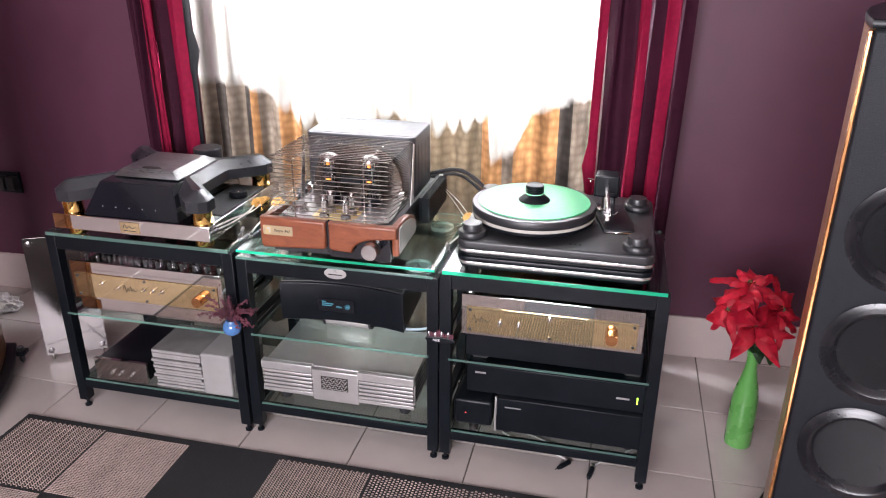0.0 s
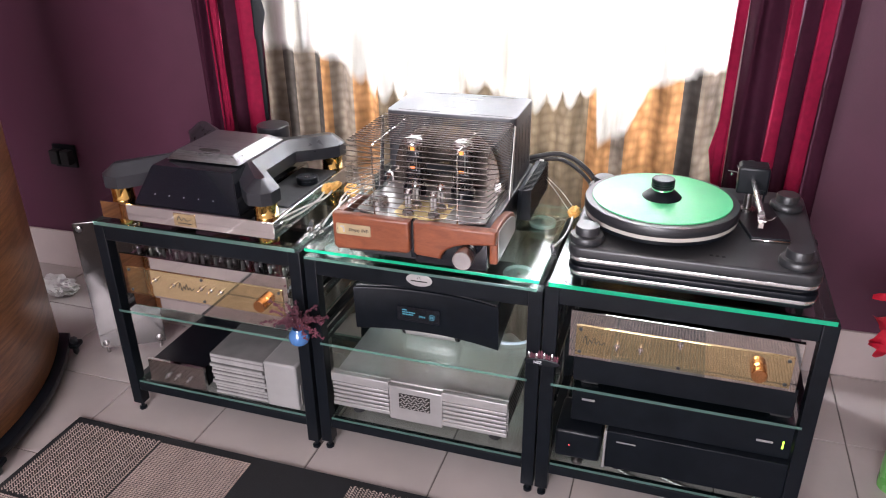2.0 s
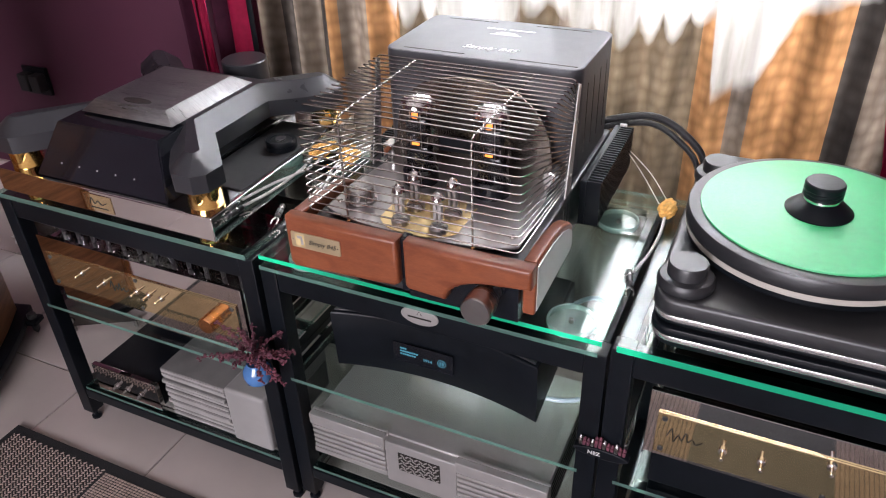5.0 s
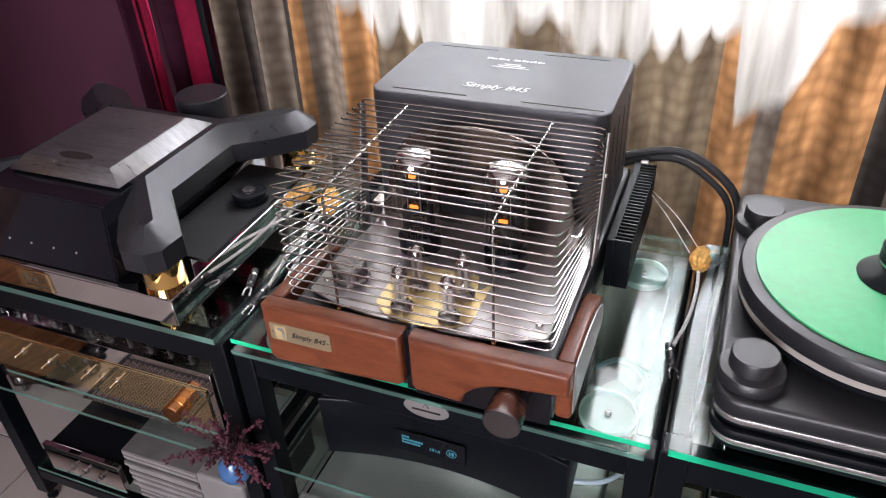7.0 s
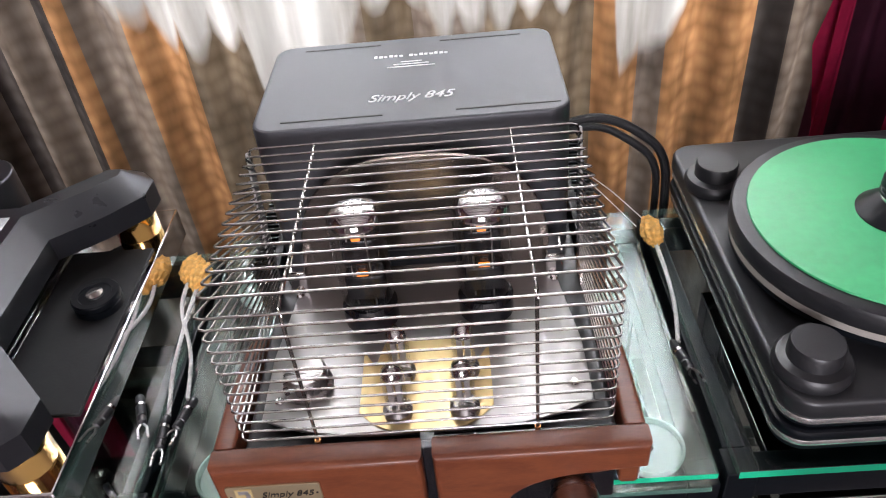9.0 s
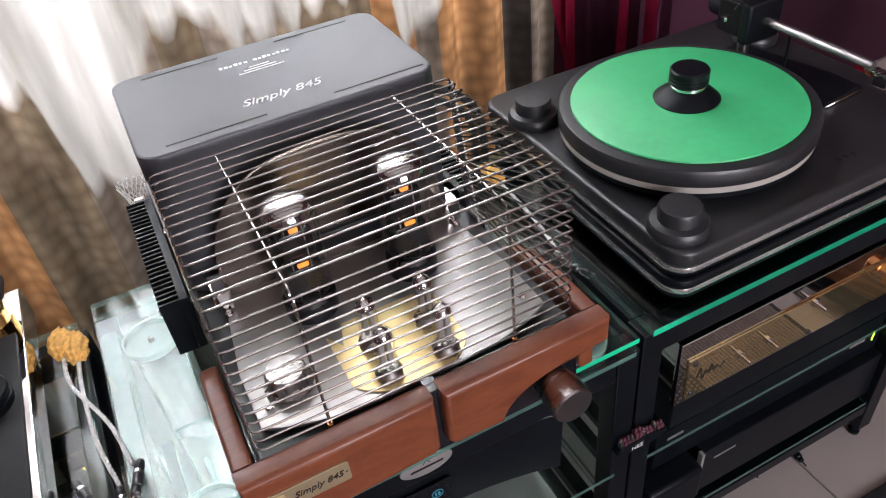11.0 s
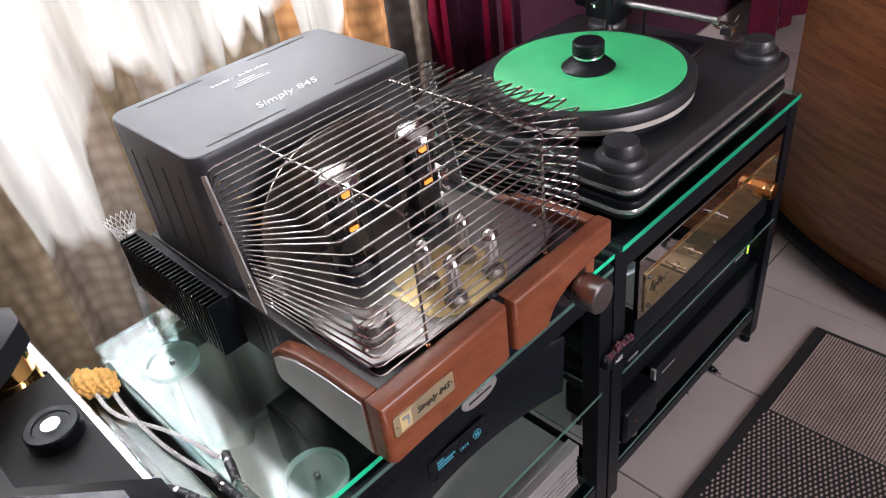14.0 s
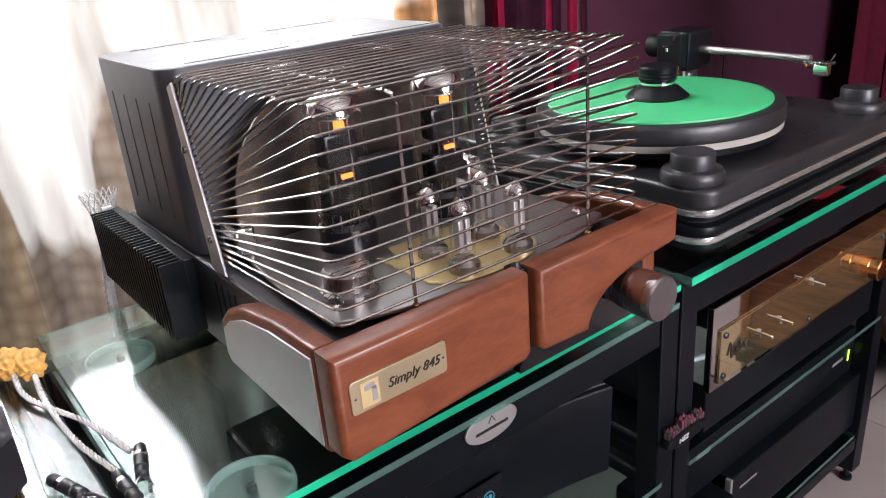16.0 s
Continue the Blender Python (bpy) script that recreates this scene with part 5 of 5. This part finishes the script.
# ---- things fixed to the rack ----
ov = thing("oval_badge", -0.006, -0.003, 0.552, "small silver oval badge stuck on the black rail", "badge")
part("plate", prism([(-0.006 + 0.032 * math.cos(a), 0.573 + 0.0165 * math.sin(a)) for a in [2 * math.pi * i / 40 for i in range(40)]], -0.0012, 0.0012, pose(0, 0.0005, 0, 90, 0, 0), bev=0.0006), M_SILVER, ov)
part("print_mark", merge(box(-0.026, 0.014, -0.0012, -0.0007, 0.5685, 0.5715, 0), rod([(-0.010, -0.0008, 0.576), (-0.006, -0.0008, 0.583), (-0.002, -0.0008, 0.576)], 0.0006, 5)), M_INKSHADE, ov)
bv = thing("wall_vase", -0.300, -0.052, 0.362, "round blue ceramic vase hooked on the rack leg, dried heather inside", "vase", moved=(-0.008, 0.008, 0.014))
part("bowl", lathe([(0.006, 0.357), (0.016, 0.3595), (0.024, 0.368), (0.0265, 0.380), (0.024, 0.392), (0.017, 0.400), (0.0155, 0.404), (0.013, 0.403), (0.014, 0.398), (0.0, 0.392)], -0.300, -0.0585, 32), M_BLUE, bv)
hr = random.Random(8)
for k in range(26):
    a = hr.uniform(0, 6.28)
    e = hr.uniform(0.25, 1.35)
    L = hr.uniform(0.05, 0.115)
    base_p = Vector((-0.300, -0.0585, 0.398))
    d = Vector((math.cos(a) * math.cos(e), math.sin(a) * math.cos(e) * 0.7 - 0.12, math.sin(e))).normalized()
    tip = base_p + d * L + Vector((0, 0, -0.02 * math.cos(e)))
    mid = base_p + d * L * 0.5 + Vector((0, 0, 0.008))
    path = smooth_path([base_p, mid, tip], 8)
    sprig = rod(path, 0.0008, 5)
    bl = bmesh.new()
    for i in range(34):
        p = path[min(int(hr.uniform(0.3, 1) * len(path)), len(path) - 1)] + Vector([hr.uniform(-0.004, 0.004) for _ in range(3)])
        s = hr.uniform(0.0012, 0.0026)
        mm = Matrix.Translation(p) @ Euler([hr.uniform(0, 6) for _ in range(3)]).to_matrix().to_4x4() @ Matrix.Diagonal((s, s, s * 1.7, 1))
        bmesh.ops.create_icosphere(bl, subdivisions=1, radius=1.0, matrix=mm)
    part("sprig", merge(sprig, bl), M_HEATHER, bv)
mg = thing("skyline_magnet", 0.293, -0.014, 0.405, "dark brown skyline souvenir magnet stuck across two rack legs", "magnet")
part("tray", prism([(0.293 + 0.042 * math.cos(a), 0.412 + 0.010 * math.sin(a)) for a in [2 * math.pi * i / 32 for i in range(32)]], 0, 0.014, pose(0, -0.0005, 0, 90, 0, 0), bev=0.002), M_BLACK, mg)
lettering("lettering", "NEZ", 0.010, pose(0.283, -0.0152, 0.412, 90, 0, 0), M_WHITE, mg, shear=0)
for k in range(12):
    h = hr.uniform(0.006, 0.018)
    x = 0.258 + 0.006 * k
    part("tower", merge(box(x, x + 0.005, -0.012, -0.002, 0.418, 0.420 + h, 0.0008), lathe([(0.003, 0.420 + h), (0, 0.426 + h)], x + 0.0025, -0.007, 6)), M_HEATHER if k % 3 else M_STEEL, mg)

# frayed white cable sleeve behind the amplifier
fs = thing("cable_sleeve", -0.185, 0.475, 0.735, "frayed white mesh cable sleeve behind the heat sink", "cable sleeve")
fr = random.Random(4)
for k in range(34):
    a = 2 * math.pi * k / 34
    s = 1.0 if k % 2 else -1.0
    pts = [(-0.186 + 0.011 * math.cos(a + s * 1.2 * u) * (1 + 0.9 * u * u), 0.472 + 0.011 * math.sin(a + s * 1.2 * u) * (1 + 0.9 * u * u), 0.700 + 0.048 * u + fr.uniform(-0.001, 0.001)) for u in (0, 0.25, 0.5, 0.75, 1.0)]
    part("strand", rod(pts, 0.0007, 4), M_WHITE, fs)
part("cable", rod(smooth_path([(-0.186, 0.472, 0.71), (-0.20, 0.478, 0.62), (-0.21, 0.48, 0.4), (-0.21, 0.48, 0.01)], 6), 0.006, 8), M_CABLE, fs)

# ---- floor things ----
# polished panel leaning beside the rack
pn = thing("steel_panel", -1.135, 0.27, 0.0, "mirror-polished steel panel with corner screws standing on the floor", "panel")
PM = pose(-1.22, 0.215, 0.018, 90, 0, 30)
part("sheet", prism(rounded(0.0, 0.205, 0.0, 0.455, 0.006, 3), -0.004, 0.004, PM, bev=0.001), M_SMOKED, pn)
for px, pz in ((0.018, 0.02), (0.187, 0.02), (0.018, 0.435), (0.187, 0.435)):
    part("screw", lathe([(0.010, 0.004), (0.010, 0.008), (0.006, 0.010), (0, 0.010)], 0, 0, 18, PM @ Matrix.Translation((px, pz, 0))), M_STEEL, pn)
for px in (0.02, 0.185):
    q = PM @ Vector((px, 0, 0))
    part("foot", cyl(q.x, q.y, 0.0, 0.02, 0.006, 0.001, 14), M_STEEL, pn)

# interconnects lying under the third unit
fc = thing("interconnect_cable", 0.70, 0.09, 0.0, "thin silver interconnect cables with black plugs on the floor", "cable")
for (x, y, yaw), pts in (((0.647, 0.050, 40), [(0.45, 0.17, 0.006), (0.54, 0.12, 0.006), (0.62, 0.10, 0.006), (0.655, 0.078, 0.008)]), ((0.726, 0.032, 10), [(0.86, 0.20, 0.006), (0.80, 0.13, 0.006), (0.76, 0.10, 0.006), (0.730, 0.065, 0.008)])):
    braided(pts, M_CABLE, fc, 0.0016)
    m = pose(x, y, 0.009, 90, 0, -yaw)
    b = part("plug", lathe([(0.004, -0.03), (0.0075, -0.026), (0.0075, 0.012), (0.0055, 0.014), (0.0055, 0.02)], 0, 0, 18, m), M_BLACK, fc, "black barrel plug")
    part("tip", lathe([(0.0018, 0.02), (0.0018, 0.032), (0, 0.033)], 0, 0, 10, m), M_CHROME, b)
braided([(0.50, 0.19, 0.006), (0.66, 0.13, 0.006), (0.78, 0.12, 0.006), (0.88, 0.16, 0.006)], M_CABLE, fc, 0.0016)

# bottle with poinsettia
bt = thing("bottle", 1.170, 0.295, 0.0, "green painted glass bottle standing on the tile floor", "bottle", moved=(-0.014, 0, 0))
part("glass", lathe([(0.034, 0.0), (0.038, 0.004), (0.039, 0.02), (0.0385, 0.12), (0.037, 0.16), (0.031, 0.20), (0.021, 0.245), (0.0165, 0.27), (0.0155, 0.31), (0.0175, 0.312), (0.0175, 0.324), (0.0135, 0.326), (0.012, 0.31), (0, 0.30)], 1.170, 0.295, 48), M_BOTTLE, bt)
po = thing("poinsettia", 1.170, 0.295, 0.305, "red cloth poinsettia blooms with dark leaves in the bottle", "artificial flower", moved=(-0.014, 0, 0))


def petal(root, direction, up, length, width, droop, bend):
    bm = bmesh.new()
    side = direction.cross(up).normalized()
    rows, n = [], 9
    for i in range(n + 1):
        u = i / n
        w = width * (math.sin(math.pi * min(u ** 0.8 * 0.95 + 0.04, 1.0)) ** 1.15) * (1 if u < 0.97 else 0.2)
        c = root + direction * (length * u) + up * (bend * math.sin(2.4 * u) - droop * u * u)
        rows.append([bm.verts.new(c + side * (w * k) + up * (-0.010 * abs(k) + 0.004 * math.sin(9 * u + 3 * k))) for k in (-1, -0.5, 0, 0.5, 1)])
    for a, b in zip(rows, rows[1:]):
        for k in range(4):
            bm.faces.new((a[k], a[k + 1], b[k + 1], b[k]))
    bmesh.ops.solidify(bm, geom=bm.faces[:], thickness=0.0008)
    return bm


pr = random.Random(21)
stem_top = Vector((1.168, 0.29, 0.345))
for cen, nor, size in (((1.150, 0.245, 0.425), (-0.05, -0.65, 0.75), 0.95), ((1.085, 0.265, 0.460), (-0.8, -0.4, 0.45), 0.8), ((1.130, 0.300, 0.525), (-0.1, -0.2, 0.97), 0.8), ((1.215, 0.295, 0.460), (0.7, -0.45, 0.55), 0.82)):
    c, nv = Vector(cen), Vector(nor).normalized()
    part("stem", rod(smooth_path([Vector((1.170, 0.295, 0.30)), stem_top, (stem_top + c) / 2 + Vector((0, 0, 0.01)), c], 6), 0.003, 7), M_LEAF, po)
    e1 = nv.cross(Vector((0, 0, 1))).normalized()
    e2 = nv.cross(e1)
    for ring, cnt, ln, lift in ((0, 6, 0.118, 0.02), (1, 4, 0.075, 0.4)):
        for k in range(cnt):
            a = 2 * math.pi * (k + 0.5 * ring) / cnt + pr.uniform(-0.15, 0.15)
            d = (e1 * math.cos(a) + e2 * math.sin(a) + nv * lift).normalized()
            part("petal", petal(c + nv * 0.004 * ring, d, (nv - d * d.dot(nv)).normalized(), ln * 1.12 * size * pr.uniform(0.85, 1.12), 0.026 * size, pr.uniform(0.01, 0.03), 0.010), M_PETAL, po)
    for k in range(7):
        p = c + nv * 0.012 + e1 * pr.uniform(-0.009, 0.009) + e2 * pr.uniform(-0.009, 0.009)
        b = bmesh.new()
        bmesh.ops.create_icosphere(b, subdivisions=1, radius=0.0032, matrix=Matrix.Translation(p))
        part("berry", b, M_LEAF if k % 3 else M_GOLD, po)
for d, ln in (((0.8, -0.3, -0.55), 0.075), ((-0.75, -0.3, -0.1), 0.075), ((0.3, -0.8, -0.5), 0.06)):
    d = Vector(d).normalized()
    part("leaf", petal(stem_top + Vector((0, 0, 0.01)), d, (Vector((0, 0, 1)) - d * d.z).normalized(), ln, 0.024, 0.02, 0.01), M_LEAF, po)

# loudspeakers
def loudspeaker(mx, label):
    """A tall cabinet, bowed walnut sides narrowing to the back, toed in; mx mirrors it."""
    s = thing("loudspeaker", mx * 1.33, -0.2, 0.0, label, "loudspeaker", "pair of floor-standing loudspeakers")
    M = pose(1.236, -0.430, 0, 0, 0, -15)
    if mx < 0:
        M = Matrix.Translation((-0.016, 0, 0)) @ Matrix.Diagonal((-1, 1, 1, 1)) @ M
    def put(bm):
        bmesh.ops.transform(bm, matrix=M, verts=bm.verts)
        if mx < 0:
            bmesh.ops.reverse_faces(bm, faces=bm.faces)
        return bm
    side = [(0.150 * (1 - 0.62 * (i / 14) ** 2.1) + 0.026 * math.sin(math.pi * i / 14), 0.02 + 0.60 * i / 14) for i in range(15)]
    plan = side + [(-x, y) for x, y in side[::-1]]
    part("cabinet", put(prism(plan, 0.055, 1.295, bev=0.004)), M_WALNUT, s, "bowed walnut veneered cabinet")
    part("baffle", put(box(-0.148, 0.148, 0.0, 0.024, 0.056, 1.298, 0.006, 3)), M_BAFFLE, s, "black leather-grained front baffle")
    for sx in (-1, 1):
        part("edge_trim", put(box(sx * 0.152 - 0.0035, sx * 0.152 + 0.0035, 0.004, 0.024, 0.058, 1.296, 0.002)), M_COPPER if sx < 0 else M_COPPER, s)
    part("top_cap", put(prism([(x * 1.01, y) for x, y in plan], 1.296, 1.312, bev=0.005)), M_BLACK, s)
    for z in (0.515, 0.735, 0.96):
        f = pose(-0.022, 0, z, 90, 0, 0)
        d = part("woofer", put(lathe([(0.101, 0.0), (0.103, 0.004), (0.096, 0.006), (0.092, 0.008), (0.086, 0.011), (0.080, 0.008), (0.076, 0.001), (0.050, -0.016), (0.030, -0.024), (0.029, -0.018), (0.018, -0.006), (0, -0.002)], 0, 0, 56, f)), M_CONE, s, "black cone driver with rubber surround")
        part("dust_cap", put(lathe([(0.029, -0.0205), (0.024, -0.010), (0.013, -0.0035), (0, -0.0015)], 0, 0, 36, f)), M_BLACKGLOSS, d)
    tw = part("tweeter", put(lathe([(0.05, 0), (0.051, 0.003), (0.036, 0.004), (0.022, -0.004), (0.014, -0.002), (0, 0.004)], 0, 0, 40, pose(0, 0, 1.2, 90, 0, 0))), M_CONE, s)
    pl = part("plinth", put(prism([(x * 1.12 + (0.012 if x > 0 else -0.012), 0.31 + (y - 0.31) * 1.10) for x, y in plan], 0.03, 0.054, bev=0.004)), M_BLACK, s)
    for fx, fy in ((-0.19, 0.03), (0.19, 0.03), (-0.115, 0.60), (0.115, 0.60)):
        ft = part("outrigger", put(box(fx - 0.02, fx + 0.02, fy - 0.02, fy + 0.02, 0.034, 0.05, 0.004)), M_BLACK, s)
        part("spike", put(lathe([(0.002, 0.0), (0.010, 0.012), (0.010, 0.034), (0.012, 0.05), (0.012, 0.062), (0.009, 0.065)], fx, fy, 18)), M_GUNMETAL, ft)
    return s


loudspeaker(1, "tall black-fronted walnut loudspeaker with three woofers, on spikes")
loudspeaker(-1, "tall walnut loudspeaker with bowed sides on spiked plinth")

# wall socket
ws = thing("wall_socket", -1.70, 0.70, 0.46, "black double wall socket on the maroon wall", "wall socket")
part("plate", on_wall(box(-1.94, -1.84, -0.012, -0.001, 0.44, 0.53, 0.003)), M_BLACK, ws)
for k in (0, 1):
    part("adapter", on_wall(box(-1.93 + 0.048 * k, -1.892 + 0.048 * k, -0.045, -0.012, 0.46, 0.515, 0.004)), M_RUBBER, ws)

# crumpled paper by the wall
cp = bmesh.new()
bmesh.ops.create_icosphere(cp, subdivisions=4, radius=1.0)
for v in cp.verts:
    q = v.co.copy()
    v.co *= 0.75 + 0.5 * abs(noise.noise(q * 1.9)) + 0.22 * noise.noise(q * 5.0)
    v.co = Vector((v.co.x * 0.085, v.co.y * 0.05, max(v.co.z * 0.04, -0.035)))
    v.co += Vector((-1.66, 0.50, 0.036))
wp = thing("crumpled_bag", -1.66, 0.50, 0.0, "crumpled white plastic bag lying on the tile floor", "plastic bag")
part("bag", cp, M_OFFWHITE, wp)

# ---- rug ----
rug = thing("rug", 0.0, -0.75, 0.0, "black rug with woven beige and dark square patches on tiles", "rug")
part("backing", box(-1.043, 0.99, -1.31, -0.093, 0.0005, 0.007, 0.002), M_RUG, rug, "black woven band and border")


def weave(x0, x1, y0, y1, kind, mtl):
    """Short raised strands: 'coarse' alternating slants, 'dense' close rows, 'dots' sparse."""
    px, py = {"coarse": (0.0088, 0.0078), "dense": (0.0092, 0.0062), "dots": (0.0105, 0.0100)}[kind]
    verts, faces = [], []
    nx, ny = int((x1 - x0) / px), int((y1 - y0) / py)
    wr = random.Random(nx * 7 + ny + int(x0 * 100))
    for i in range(nx):
        for j in range(ny):
            cx, cy = x0 + (i + 0.5) * px, y0 + (j + 0.5 + (0.5 if i % 2 and kind != "dense" else 0)) * py
            if kind == "coarse":
                a, hl, hw = (0.75 if i % 2 else -0.75), 0.0042, 0.0017
            elif kind == "dense":
                a, hl, hw = 0.0, 0.0041, 0.0024
            else:
                a, hl, hw = 0.0, 0.0035, 0.0022
            a += wr.uniform(-0.08, 0.08)
            c, s = math.cos(a), math.sin(a)
            b = len(verts)
            for u, v, z in ((-hl, -hw, 0.0065), (hl, -hw, 0.0065), (hl, hw, 0.0065), (-hl, hw, 0.0065), (-hl * 0.7, -hw * 0.6, 0.0088), (hl * 0.7, -hw * 0.6, 0.0088), (hl * 0.7, hw * 0.6, 0.0088), (-hl * 0.7, hw * 0.6, 0.0088)):
                verts.append((cx + u * c - v * s, cy + u * s + v * c + 0.75, z))
            faces += [(b, b + 1, b + 5, b + 4), (b + 1, b + 2, b + 6, b + 5), (b + 2, b + 3, b + 7, b + 6), (b + 3, b, b + 4, b + 7), (b + 4, b + 5, b + 6, b + 7)]
    me = bpy.data.meshes.new("woven_patch")
    me.from_pydata(verts, [], faces)
    me.materials.append(mtl)
    ob = new("woven_patch", me)
    ob.parent = rug
    tagged(ob, {"coarse": "coarse beige chevron weave", "dense": "close beige weave", "dots": "sparse pale dotted weave"}[kind], kind="stuff")


ROWS = [(-0.398 - 0.287 * k, -0.116 - 0.287 * k) for k in range(4)]
KINDS = [["coarse", "dense", None, "coarse", "dots", "dots", "dense"], ["dense", None, "coarse", "dense", "dense", None, "dense"],
         ["dense", "dense", "dots", None, "coarse", "dots", "dense"], [None, "coarse", "dense", "dots", "dense", None, "coarse"]]
for (y0, y1), kinds in zip(ROWS, KINDS):
    for k, kind in enumerate(kinds):
        if kind:
            weave(-1.028 + 0.287 * k, -1.028 + 0.287 * (k + 1), y0, y1, kind, M_RUGLIGHT)

# ---- floor tiles ----
PITCH = 0.346
tile_me = {}


def tile_mesh(w, d):
    key = (round(w, 3), round(d, 3))
    if key not in tile_me:
        bm = box(0.0, w, 0.0, d, -0.008, 0.0, 0.0012, 1)
        me = bpy.data.meshes.new("tile")
        bm.to_mesh(me)
        bm.free()
        me.materials.append(M_TILE)
        tile_me[key] = me
    return tile_me[key]


x = 1.068 - 12 * PITCH
while x < 3.0:
    y = 0.442 - 12 * PITCH
    while y < 0.95:
        ob = new("tile", tile_mesh(PITCH - 0.0035, PITCH - 0.0035))
        ob.location = (x + 0.00175, y + 0.00175, 0)
        ob.parent = floor
        y += PITCH
    x += PITCH
